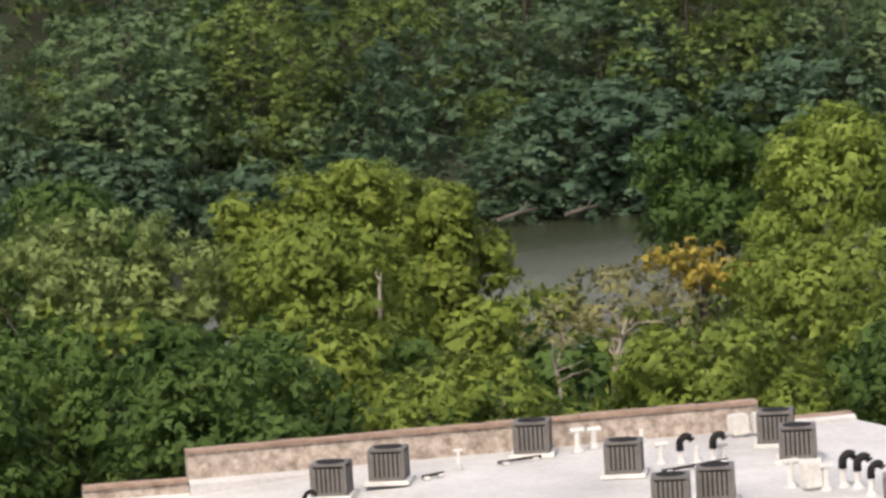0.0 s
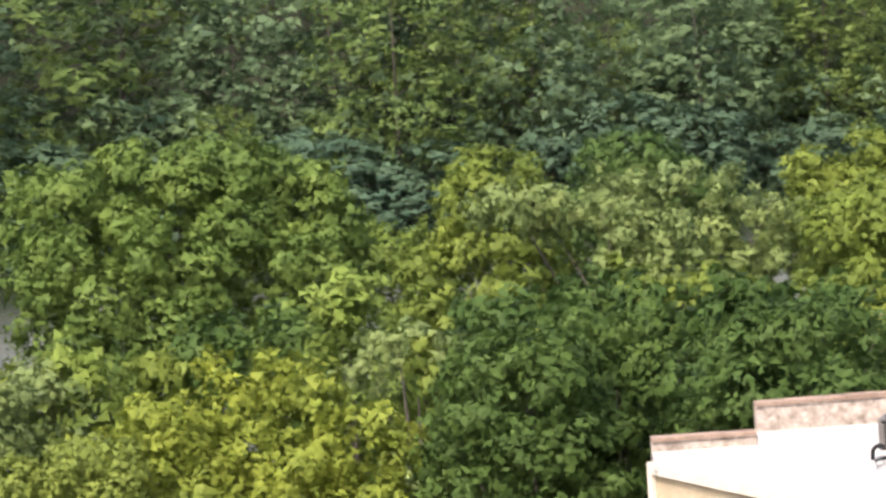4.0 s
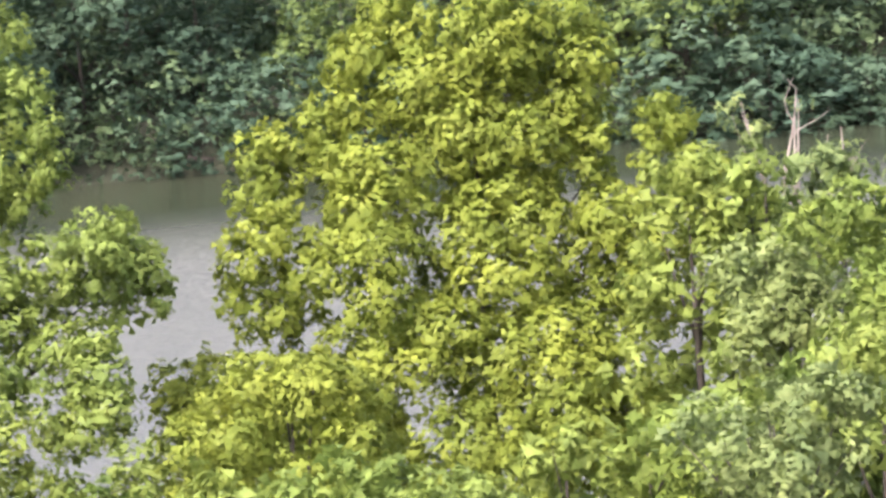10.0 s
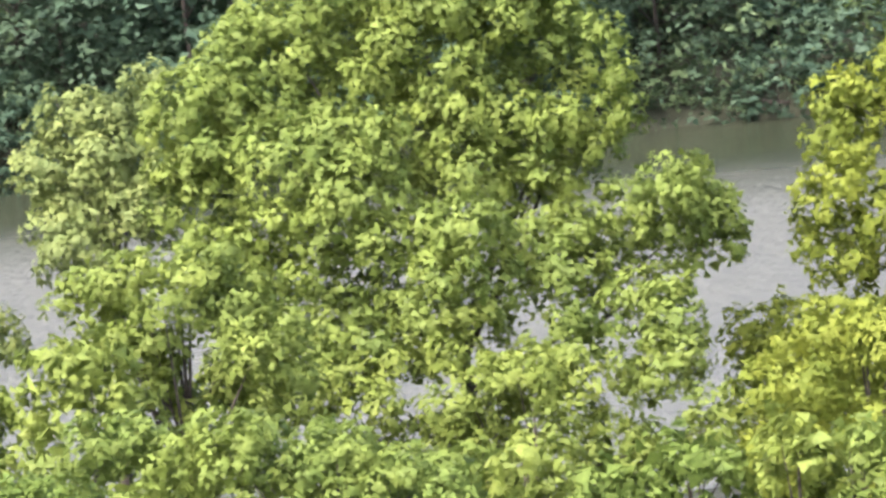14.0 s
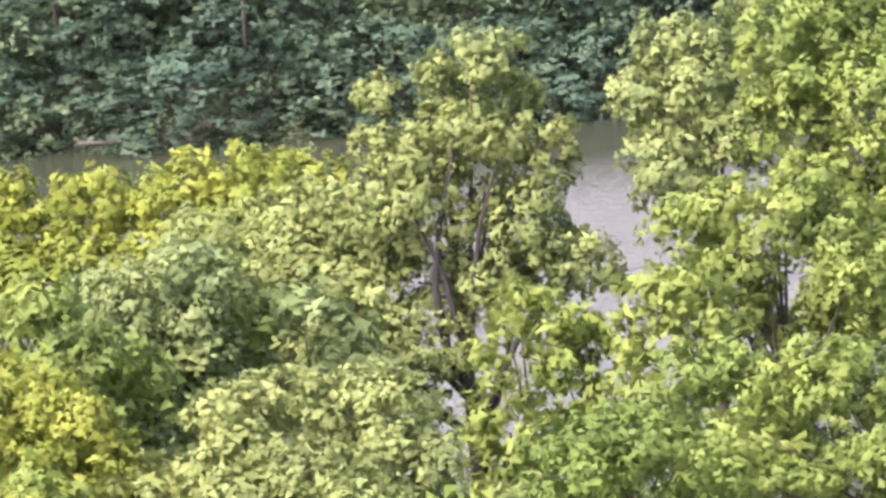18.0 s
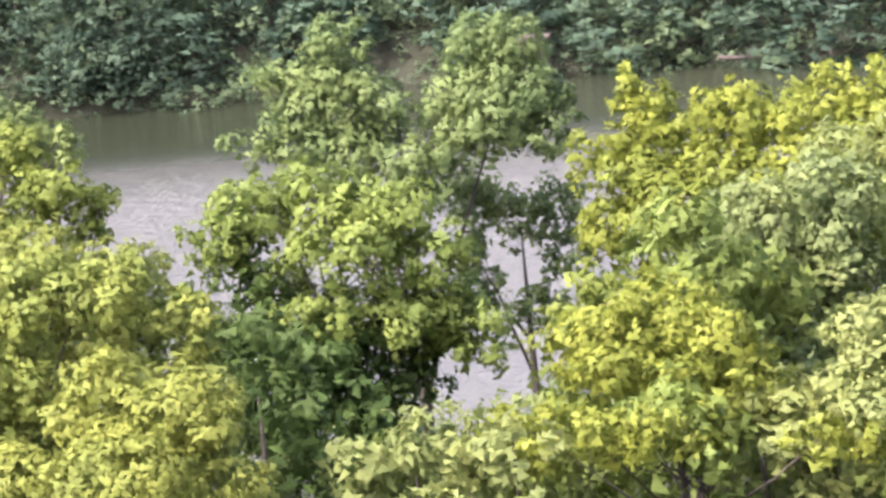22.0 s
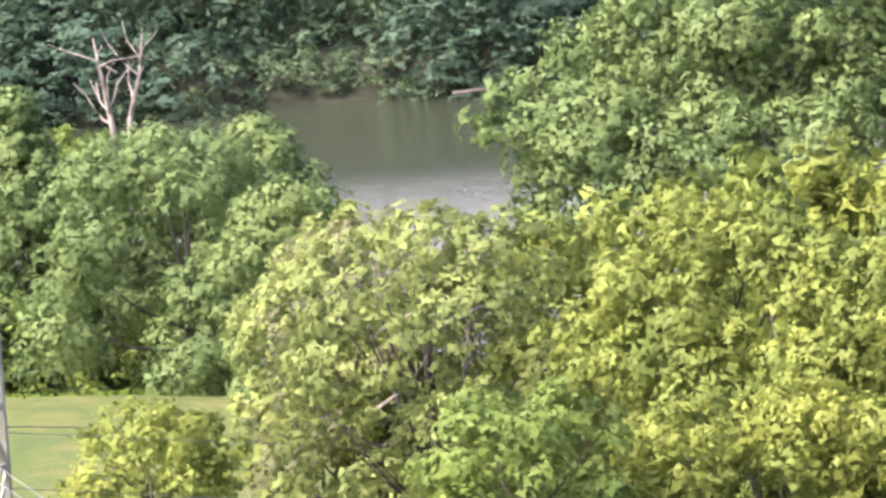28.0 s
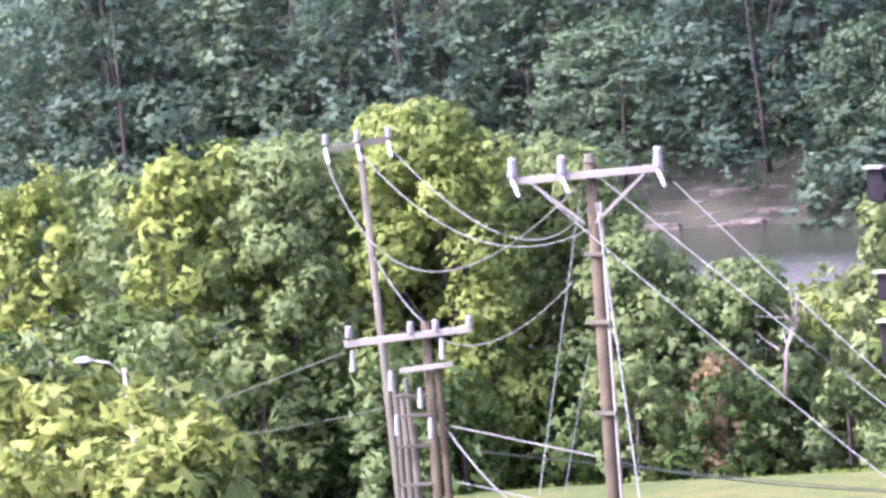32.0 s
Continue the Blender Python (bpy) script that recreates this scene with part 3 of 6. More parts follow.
tree(46.6, 200.5, 17.0, 4.7, "pale", "pale green tree with glossy leaves", crowns=[(-0.1, 0.0, 2.9, 1.8), (1.0, 0.6, 2.2, 2.1), (-1.0, 1.4, 3.3, 1.8), (0.4, 3.1, 2.6, 2.1), (-0.2, 4.7, 2.2, 2.1)])
tree(5.3, 222.0, 23.7, 18.3, "fresh", "tall light green cottonwood beside the river", leaf=0.25, share=0.3, crowns=[(4.7, 3.3, 1.8, 1.5), (5.0, 4.6, 1.6, 2.3), (2.9, 1.3, 4.3, 4.2), (0.1, 1.3, 4.7, 4.2), (-2.7, 1.4, 5.1, 4.2), (-5.4, 1.9, 4.3, 4.2), (-0.6, -0.0, 4.7, 3.4), (2.0, 0.4, 3.5, 3.1), (3.4, 6.0, 3.6, 3.1), (6.7, 7.6, 2.6, 1.9), (5.9, 8.5, 4.4, 2.7), (7.7, 9.0, 2.2, 2.3), (0.3, 4.8, 5.5, 4.2), (-3.7, 5.2, 5.9, 4.2), (3.0, 9.1, 4.4, 3.1), (-0.8, 8.4, 5.5, 3.5), (-5.2, 8.1, 4.7, 3.5), (5.7, 11.2, 3.2, 2.3), (-2.9, 11.1, 5.1, 2.7), (2.8, 12.1, 3.6, 1.7), (-7.3, 3.8, 3.9, 3.5), (-7.7, 6.4, 3.6, 3.5), (-6.9, 9.0, 4.0, 2.3)])
tree(5.7, 214.0, 13.2, 16.5, "fresh", "thin green tree over the shining water", dense=0.8, share=0.2, crowns=[(-1.0, -0.0, 4.2, 2.6), (-4.0, 1.3, 4.6, 3.0), (1.3, 1.8, 3.1, 1.9), (4.9, 1.7, 3.4, 1.9), (6.4, 3.2, 3.1, 1.9), (-0.2, 3.2, 4.2, 1.9), (4.2, 4.3, 4.6, 1.5), (-6.4, 0.2, 4.2, 3.3)])
tree(-6.1, 236.0, 18.5, 5.8, "pale", "blue-green tree with glossy leaves", crowns=[(-1.4, 0.5, 1.7, 2.0), (0.1, 0.6, 2.9, 2.4), (1.6, 0.0, 2.5, 2.4), (-1.6, 2.5, 2.5, 2.0), (0.6, 2.1, 4.6, 3.7), (-0.7, 4.3, 3.8, 2.5)])
tree(-3.5, 206.0, 16.6, 7.7, "fresh", "fresh green tree with fine leaves", crowns=[(-2.3, 0.5, 2.6, 2.1), (-0.3, -0.0, 4.0, 2.1), (1.6, 0.3, 3.3, 2.5), (-1.5, 2.0, 4.0, 2.1), (2.3, 1.9, 3.7, 2.5)])
tree(0.2, 186.0, 14.9, 12.7, "fresh", "low green tree in full leaf", crowns=[(-4.7, 0.1, 3.3, 1.9), (-2.3, -0.0, 3.7, 1.9), (0.2, 1.0, 3.3, 2.3), (2.7, 1.5, 4.0, 1.9), (4.7, 3.1, 3.3, 1.3), (-4.3, 1.9, 4.0, 1.9), (-1.1, 2.5, 5.0, 1.6)])
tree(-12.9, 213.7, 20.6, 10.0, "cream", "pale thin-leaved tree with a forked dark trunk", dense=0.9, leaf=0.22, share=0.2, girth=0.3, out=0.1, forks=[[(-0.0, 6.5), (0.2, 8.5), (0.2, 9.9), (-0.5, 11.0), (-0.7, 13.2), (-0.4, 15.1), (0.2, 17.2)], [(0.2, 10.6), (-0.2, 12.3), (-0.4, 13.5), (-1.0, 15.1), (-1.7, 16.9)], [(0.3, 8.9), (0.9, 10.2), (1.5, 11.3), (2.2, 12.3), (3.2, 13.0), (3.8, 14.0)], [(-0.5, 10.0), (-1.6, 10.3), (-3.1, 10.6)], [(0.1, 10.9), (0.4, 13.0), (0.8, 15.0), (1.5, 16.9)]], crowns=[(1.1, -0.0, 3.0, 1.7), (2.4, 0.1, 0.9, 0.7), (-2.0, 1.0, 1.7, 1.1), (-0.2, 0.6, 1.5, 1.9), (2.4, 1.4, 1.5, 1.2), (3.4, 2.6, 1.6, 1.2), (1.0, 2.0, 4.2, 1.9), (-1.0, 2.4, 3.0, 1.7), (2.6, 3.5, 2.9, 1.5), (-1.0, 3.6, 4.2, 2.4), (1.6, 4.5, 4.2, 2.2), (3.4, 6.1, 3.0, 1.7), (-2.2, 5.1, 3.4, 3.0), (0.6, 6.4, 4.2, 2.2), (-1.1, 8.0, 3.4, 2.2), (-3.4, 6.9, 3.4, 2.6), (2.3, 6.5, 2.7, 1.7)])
tree(-23.8, 224.7, 16.9, 13.1, "lime", "yellow-green tree with a broad flat top", crowns=[(-4.2, -0.0, 1.1, 1.0), (-3.6, 0.7, 2.4, 1.6), (-0.8, 0.9, 2.8, 1.6), (1.9, 0.5, 2.4, 1.8), (4.1, 0.6, 3.6, 2.0), (-4.9, 1.8, 2.4, 2.0), (-2.3, 1.3, 5.2, 2.7), (1.4, 1.4, 5.6, 2.7), (4.9, 1.1, 4.4, 3.1), (-3.9, 2.7, 4.0, 3.1), (-1.8, 2.9, 4.8, 3.1), (0.9, 3.0, 4.8, 3.1), (3.3, 2.5, 4.4, 2.7)])
tree(-21.5, 205.2, 15.9, 6.6, "pale", "grey-green tree among pale ones", crowns=[(-0.6, 0.2, 4.0, 2.9), (1.3, -0.0, 3.7, 2.9), (0.6, 2.2, 4.4, 3.2), (-1.3, 2.4, 4.1, 2.9), (-0.1, 4.5, 3.3, 2.9)])
tree(-18.0, 216.0, 16.1, 8.3, "cream", "pale green tree with a rounded crown", crowns=[(-1.1, 0.5, 4.6, 3.0), (-2.1, 2.5, 4.3, 3.0), (0.9, 1.5, 4.2, 3.4), (0.7, -0.0, 4.2, 2.6), (2.0, 0.4, 3.5, 3.8), (0.3, 4.1, 4.6, 3.0), (2.1, 3.6, 3.9, 3.0)])
tree(-15.3, 186.0, 15.2, 7.9, "cream", "pale green low tree", crowns=[(-1.5, -0.0, 4.0, 2.3), (1.5, 0.1, 3.7, 2.6), (-2.2, 1.5, 3.7, 2.0), (0.1, 1.9, 4.7, 2.0), (2.2, 1.8, 3.3, 2.6)])
tree(-22.7, 188.6, 15.6, 6.6, "lime", "bright green low bushy tree", crowns=[(-0.8, -0.0, 4.1, 1.7), (-2.0, 0.6, 3.1, 2.3), (-0.0, 0.8, 4.1, 2.3), (0.8, 2.1, 3.7, 2.0), (2.0, 1.9, 2.0, 1.7)])
tree(-22.0, 184.4, 13.2, 11.4, "lime", "light green low tree", crowns=[(-3.7, 0.0, 5.0, 1.5), (-1.3, 0.1, 4.0, 1.3), (3.7, 0.7, 3.0, 1.3)])
tree(-36.9, 233.2, 18.2, 11.9, "dusty", "two-headed grey-green tree at the river edge", share=0.3, out=0.25, crowns=[(-1.7, 0.0, 2.9, 2.5), (-2.6, 1.6, 3.8, 2.5), (-0.8, 2.0, 2.9, 2.5), (3.3, 0.2, 3.6, 2.9), (3.3, 1.9, 4.6, 2.9), (1.8, 2.6, 3.4, 2.4), (4.9, 2.8, 2.5, 2.4), (-2.1, 3.5, 3.8, 1.8), (0.9, 4.3, 3.4, 1.8), (-4.0, 1.3, 1.7, 0.9), (-4.9, 3.6, 1.9, 1.0)])
tree(-33.6, 236.0, 12.4, 6.2, "dusty", "thin grey-green tree over the bright water", dense=0.8, share=0.12, out=0.2, crowns=[(-1.6, -0.0, 3.4, 1.9), (0.4, 0.7, 2.5, 1.7), (1.6, 0.5, 2.1, 1.2), (1.6, 1.9, 2.5, 2.1), (-1.6, 2.0, 2.1, 2.9), (0.5, 3.9, 2.1, 1.7)])
tree(-33.5, 199.5, 17.8, 9.2, "fresh", "round tree with a shaded hollow", out=0.1, crowns=[(-2.5, -0.0, 2.9, 1.6), (-0.9, 0.0, 3.6, 1.8), (1.3, 0.5, 3.2, 2.1), (-3.4, 1.1, 2.5, 1.6), (0.1, 1.5, 4.0, 1.9), (2.5, 1.7, 2.9, 2.1), (-0.7, 3.3, 2.9, 1.4), (1.7, 3.3, 3.6, 2.1), (3.4, 4.1, 2.2, 1.8)])
# fills the hollow of the round tree: its shade is painted as darker leaves
tree(-34.0, 200.5, 16.2, 8.3, "deep", "dark-leaved tree filling a hollow, shade put into its leaf colour", out=0.1, crowns=[(-2.4, 0.0, 2.5, 2.5), (-1.6, 1.2, 2.5, 2.8), (-2.9, 2.6, 2.9, 2.8), (-0.8, 3.1, 3.6, 2.5), (0.9, 2.7, 3.3, 1.8), (-1.6, 4.8, 3.6, 2.1), (1.2, 4.6, 2.5, 1.8), (0.3, 2.0, 3.6, 1.9), (2.1, 3.5, 2.5, 1.8), (2.9, 2.3, 2.2, 1.6)])
tree(-31.9, 195.0, 10.8, 4.2, "green", "small leafy green tree below a dark one", crowns=[(-0.1, -0.0, 1.9, 1.7), (1.0, 0.5, 2.5, 1.5), (-1.0, 0.6, 2.1, 1.4)])
tree(-39.0, 185.7, 19.7, 13.5, "gold", "broad yellow-olive tree in summer leaf", leaf=0.22, crowns=[(-4.5, 0.3, 3.7, 2.0), (-2.1, 0.0, 2.4, 2.0), (-0.2, 0.8, 3.0, 2.0), (1.9, 1.4, 3.0, 1.6), (-4.9, 1.9, 4.4, 3.0), (-1.6, 1.8, 4.7, 3.0), (1.4, 2.2, 3.7, 2.6), (3.5, 3.0, 2.7, 2.0), (-3.8, 4.1, 5.8, 3.6), (0.4, 4.1, 5.4, 3.6), (3.9, 4.9, 3.4, 2.6), (4.9, 7.4, 3.0, 2.0), (1.7, 6.7, 5.1, 2.6), (-2.9, 6.5, 6.1, 2.7)])
tree(-45.6, 217.4, 17.5, 6.6, "olive", "dull olive-green tree above the water", crowns=[(-1.6, -0.0, 4.3, 2.1), (1.6, 2.0, 2.4, 1.7), (-0.1, 1.3, 4.3, 2.3)])
tree(-48.7, 222.9, 18.0, 8.1, "dusty", "green tree above the water", crowns=[(0.0, 0.0, 3.6, 1.8), (2.9, 1.2, 1.0, 1.4), (1.4, 0.7, 2.4, 2.0), (-2.9, 0.9, 3.7, 2.2)])
tree(-51.9, 224.0, 21.3, 4.6, "pale", "tall light green tree beside a lower one", crowns=[(0.0, -0.0, 4.1, 3.2), (-0.9, 2.1, 3.3, 2.4), (0.9, 2.1, 2.0, 2.4)])
tree(-57.7, 214.7, 21.2, 18.2, "dusty", "large blue-green tree in dense leaf", leaf=0.25, crowns=[(-2.7, 0.0, 3.2, 2.3), (-0.2, -0.0, 5.1, 3.1), (2.7, 0.2, 4.7, 3.1), (5.3, 0.8, 3.5, 3.1), (-4.5, 1.6, 4.4, 2.7), (-1.1, 1.7, 5.1, 3.5), (2.5, 1.9, 5.1, 3.5), (5.7, 2.7, 4.3, 3.1), (-6.6, 2.9, 2.4, 2.3), (-7.9, 4.0, 1.3, 1.1), (-4.6, 3.6, 5.2, 3.1), (-0.6, 4.2, 5.5, 3.1), (3.0, 4.5, 4.7, 2.7), (-6.0, 5.5, 4.0, 2.7), (-3.0, 6.0, 4.0, 2.3), (2.1, 6.6, 3.6, 1.9), (7.9, 2.6, 3.5, 1.9), (-5.8, 7.3, 3.6, 2.3)])
tree(-40.1, 180.0, 20.6, 10.6, "gold", "yellow-olive tree in summer leaf", leaf=0.22, crowns=[(-0.7, -0.0, 2.6, 1.6), (-2.7, 0.6, 2.6, 1.9), (-0.5, 0.9, 3.6, 2.2), (-3.9, 1.7, 2.6, 1.9), (-1.8, 2.0, 4.0, 2.6), (2.0, 1.6, 3.6, 1.9), (1.1, 2.7, 3.9, 2.6), (3.9, 1.8, 2.9, 1.6), (-2.1, 4.1, 5.0, 2.9), (0.9, 4.8, 4.3, 2.6)])
tree(-49.7, 182.0, 18.6, 11.1, "gold", "yellow-green tree with feathery summer leaf", leaf=0.22, crowns=[(-1.1, -0.0, 3.0, 2.0), (0.5, 0.6, 3.0, 2.0), (-2.9, 1.3, 2.4, 1.6), (-1.8, 1.6, 4.0, 2.3), (1.8, 1.2, 3.4, 2.3), (3.8, 1.5, 3.7, 2.6), (-3.8, 2.9, 3.4, 2.0), (-1.1, 3.1, 5.1, 3.0), (2.6, 3.5, 5.0, 2.9)])
tree(61.2, 223.7, 20.0, 12.6, "mid", "large round dense green tree", crowns=[(-3.8, 0.5, 4.5, 4.0), (-1.7, 0.0, 3.7, 3.2), (-0.3, 0.2, 2.9, 2.0), (1.5, 0.0, 4.5, 3.0), (4.0, 0.9, 3.7, 2.8), (4.9, 2.1, 2.3, 2.8), (-4.9, 2.4, 3.3, 4.4), (-2.1, 2.3, 5.3, 4.8), (1.3, 2.2, 6.2, 5.2), (4.1, 3.1, 3.5, 4.8), (-3.4, 5.0, 4.5, 3.2), (-0.0, 5.7, 5.4, 2.8)])
tree(50.3, 180.8, 19.3, 9.8, "lime", "bright yellow-green maple in full leaf", crowns=[(1.2, -0.0, 1.8, 1.6), (-0.4, 0.0, 1.2, 0.9), (0.4, 0.8, 3.0, 2.0), (2.1, 0.8, 3.0, 1.8), (3.2, 1.9, 3.0, 2.0), (-2.4, 1.0, 3.0, 1.6), (-3.2, 1.8, 3.7, 1.6), (-0.9, 1.6, 3.7, 2.0), (1.0, 2.3, 4.0, 2.6), (2.9, 3.6, 3.4, 2.3), (-1.8, 2.6, 4.3, 2.6)])
tree(44.9, 178.5, 17.7, 7.9, "gold", "soft yellow-green tree in front of a maple", leaf=0.2, crowns=[(1.0, 0.0, 3.6, 2.2), (-1.1, 0.4, 3.6, 1.9), (1.8, 1.6, 4.9, 1.9), (-1.8, 1.5, 3.6, 1.6)])
tree(57.6, 187.4, 18.5, 4.5, "pale", "pale green tree with drooping sprays", crowns=[(-0.4, 0.0, 3.1, 1.0), (-1.3, 0.6, 2.1, 1.2), (-0.7, 3.1, 2.4, 1.4), (-0.1, 4.2, 2.5, 1.7), (-1.1, 5.0, 2.1, 1.4), (1.3, 5.3, 1.8, 1.4)])
tree(47.9, 201.0, 17.3, 8.4, "pale", "pale green tree with large leaf sprays", crowns=[(-0.9, 0.0, 4.0, 2.1), (-2.5, 1.3, 3.3, 2.0), (0.5, 0.9, 3.3, 2.5), (2.5, 0.9, 3.3, 2.5), (-0.9, 2.4, 3.3, 1.8)])
tree(51.1, 228.0, 16.7, 5.6, "olive", "olive green tree beside the open water", crowns=[(0.4, 0.0, 2.9, 2.2), (1.5, 0.8, 1.9, 2.0), (-1.5, 0.2, 3.3, 1.8), (-0.5, 1.3, 4.6, 2.0)])
tree(72.1, 209.5, 19.5, 12.1, "pale", "broad green tree with layered light leaf sprays", crowns=[(-0.4, 0.0, 3.5, 1.4), (1.6, 0.0, 3.2, 1.1), (-2.1, 0.7, 4.3, 1.4), (3.0, 1.0, 4.3, 1.5), (0.2, 1.4, 4.7, 1.5), (4.1, 2.5, 4.4, 1.5), (-1.3, 2.3, 3.9, 1.5), (2.2, 2.8, 3.6, 1.5), (-4.1, 0.0, 3.5, 1.4), (0.3, 3.5, 5.1, 2.3)])
tree(82.2, 212.0, 20.1, 10.6, "olive", "yellowish olive tree in summer leaf", crowns=[(-0.1, -0.0, 2.8, 1.8), (-1.6, 0.2, 2.4, 1.8), (1.1, 0.5, 2.0, 2.0), (3.0, 0.9, 2.0, 2.0), (-3.6, 1.0, 2.8, 1.6), (-1.7, 1.4, 4.4, 2.4), (1.4, 1.8, 4.5, 2.8), (3.7, 2.6, 2.4, 2.0), (-3.7, 2.4, 4.0, 2.7), (-0.7, 3.4, 5.3, 3.1), (2.2, 3.7, 3.7, 3.2), (-2.3, 5.2, 4.4, 2.7), (0.7, 6.3, 4.9, 2.4)])
tree(90.0, 203.0, 17.5, 4.0, "orange", "small tree turning orange at the top", leaf=0.2, crowns=[(-1.2, 0.0, 1.6, 0.9), (-0.1, 0.0, 1.7, 0.8), (1.2, 0.6, 1.4, 0.9), (-0.1, 0.6, 2.4, 1.0)])
tree(97.7, 219.4, 19.3, 5.4, "deep", "dense green tree beside the river", crowns=[(0.1, -0.0, 3.0, 1.9), (-1.4, 0.5, 2.6, 2.5), (0.9, 0.7, 3.0, 2.9), (-0.6, 2.1, 3.8, 2.5), (1.4, 2.9, 2.6, 2.1)])
tree(-41.4, 174.0, 16.7, 19.3, "gold", "yellow-olive bushy tree beside the meadow", leaf=0.22, share=0.15, crowns=[(-4.8, 2.1, 4.8, 2.5), (-1.2, 2.0, 4.8, 2.8), (2.5, 2.0, 4.8, 2.8), (6.1, 1.6, 4.8, 3.4), (7.8, 0.4, 3.2, 2.8), (5.6, 0.0, 3.5, 2.8), (-7.8, 2.4, 4.2, 2.2)])
tree(-39.4, 177.0, 15.7, 11.0, "gold", "low yellow-olive tree in summer leaf", leaf=0.22, share=0.15, crowns=[(-3.3, 1.1, 4.2, 1.9), (-0.1, 1.4, 4.5, 1.9), (3.3, 2.2, 4.5, 1.6), (-1.7, -0.0, 4.2, 1.9)])
for px, py, top, wide, kind in [
        (37.5, 222.2, 14.4, 4.2, "dusty"),
        (40.0, 225.3, 15.1, 5.4, "olive"),
        (41.1, 221.6, 15.8, 4.4, "dusty"),
        (43.9, 225.2, 16.2, 4.9, "dusty"),
        (44.4, 218.7, 16.5, 3.8, "dusty"),
        (47.5, 225.9, 15.4, 4.1, "dusty"),
        (49.8, 226.4, 15.3, 5.5, "olive"),
        (51.3, 222.9, 14.7, 3.8, "olive"),
]:
    tree(px, py, top, wide, kind, "dull green tree with twiggy tops", low=0.0, share=0.15, leaf=0.38, dense=0.8, group="undergrowth along the river")
for px, py, top, wide, kind in [
        (61.9, 192.7, 18.6, 5.3, "deep"),
        (66.3, 198.8, 17.6, 5.2, "deep"),
        (67.2, 195.6, 18.0, 5.3, "deep"),
        (67.7, 189.6, 18.9, 4.5, "deep"),
        (72.0, 196.8, 17.1, 5.3, "deep"),
        (72.9, 194.3, 17.6, 5.4, "deep"),
        (72.4, 188.2, 18.1, 5.3, "olive"),
        (74.1, 187.5, 17.9, 3.4, "deep"),
        (79.3, 194.2, 17.4, 4.8, "olive"),
        (79.9, 190.8, 16.7, 5.3, "deep"),
        (83.4, 193.8, 16.0, 3.7, "olive"),
        (85.1, 192.5, 15.2, 4.1, "deep"),
        (83.0, 183.5, 16.7, 4.0, "olive"),
        (86.6, 185.6, 17.0, 4.5, "olive"),
        (90.1, 187.3, 17.2, 5.4, "olive"),
]:
    tree(px, py, top, wide, kind, "dense olive tree in the undergrowth", low=0.0, share=0.15, leaf=0.38, dense=0.8, group="undergrowth along the river")
# the deep leaf here carries the shade behind the roof in its colour
for px, py, top, wide, kind in [
        (58.6, 182.2, 17.2, 5.5, "deep"),
        (60.9, 180.2, 17.7, 3.6, "deep"),
        (62.9, 177.3, 18.2, 4.7, "deep"),
        (65.6, 179.7, 17.8, 4.9, "deep"),
        (66.6, 175.6, 18.2, 4.7, "deep"),
        (68.5, 175.8, 17.9, 4.1, "deep"),
        (70.3, 175.0, 18.0, 4.3, "deep"),
        (73.8, 178.2, 17.5, 5.3, "deep"),
        (73.5, 171.2, 18.2, 4.8, "deep"),
        (75.5, 171.0, 18.3, 4.9, "deep"),
        (80.8, 176.9, 17.1, 4.1, "deep"),
        (81.5, 174.3, 17.9, 4.8, "deep"),
        (80.6, 167.9, 18.6, 3.9, "olive"),
]:
    tree(px, py, top, wide, kind, "bushy tree behind the flat-roofed building", low=0.0, share=0.15, leaf=0.38, dense=0.8, group="shrubs along the river", name="shrub")
for px, py, top, wide, kind in [
        (45.7, 204.7, 15.4, 4.6, "green"),
        (47.3, 202.9, 16.2, 4.9, "deep"),
        (50.4, 207.3, 15.6, 4.6, "olive"),
        (51.8, 202.0, 17.0, 5.2, "green"),
        (54.9, 204.1, 16.4, 5.2, "olive"),
        (56.6, 203.9, 16.9, 4.9, "deep"),
        (59.8, 207.4, 16.4, 5.2, "deep"),
        (59.7, 200.8, 18.2, 4.9, "green"),
        (64.0, 206.3, 16.8, 4.6, "olive"),
        (63.7, 198.2, 18.1, 3.8, "olive"),
        (66.5, 200.4, 17.4, 4.6, "deep"),
        (69.9, 205.1, 17.0, 5.1, "olive"),
        (69.2, 197.2, 17.9, 4.9, "olive"),
        (71.2, 197.3, 17.5, 3.6, "olive"),
]:
    tree(px, py, top, wide, kind, "dense green tree in the undergrowth", low=0.0, share=0.15, leaf=0.38, dense=0.8, group="undergrowth along the river")
for px, py, top, wide, kind in [
        (29.5, 214.7, 17.2, 5.0, "fresh"),
        (31.2, 214.0, 17.0, 4.4, "fresh"),
        (34.1, 216.1, 16.7, 3.6, "pale"),
        (36.8, 216.4, 16.2, 4.6, "pale"),
        (37.2, 208.4, 16.9, 4.2, "pale"),
        (39.3, 209.3, 16.6, 3.7, "olive"),
        (41.8, 214.2, 15.4, 4.7, "fresh"),
        (43.6, 212.6, 15.2, 4.3, "fresh"),
        (45.4, 210.5, 15.5, 4.5, "olive"),
        (48.4, 215.1, 14.4, 3.6, "fresh"),
        (50.0, 212.1, 14.7, 4.4, "pale"),
        (50.1, 205.3, 15.1, 5.3, "olive"),
]:
    tree(px, py, top, wide, kind, "light green tree in the undergrowth", low=0.0, share=0.15, leaf=0.38, dense=0.8, group="undergrowth along the river")
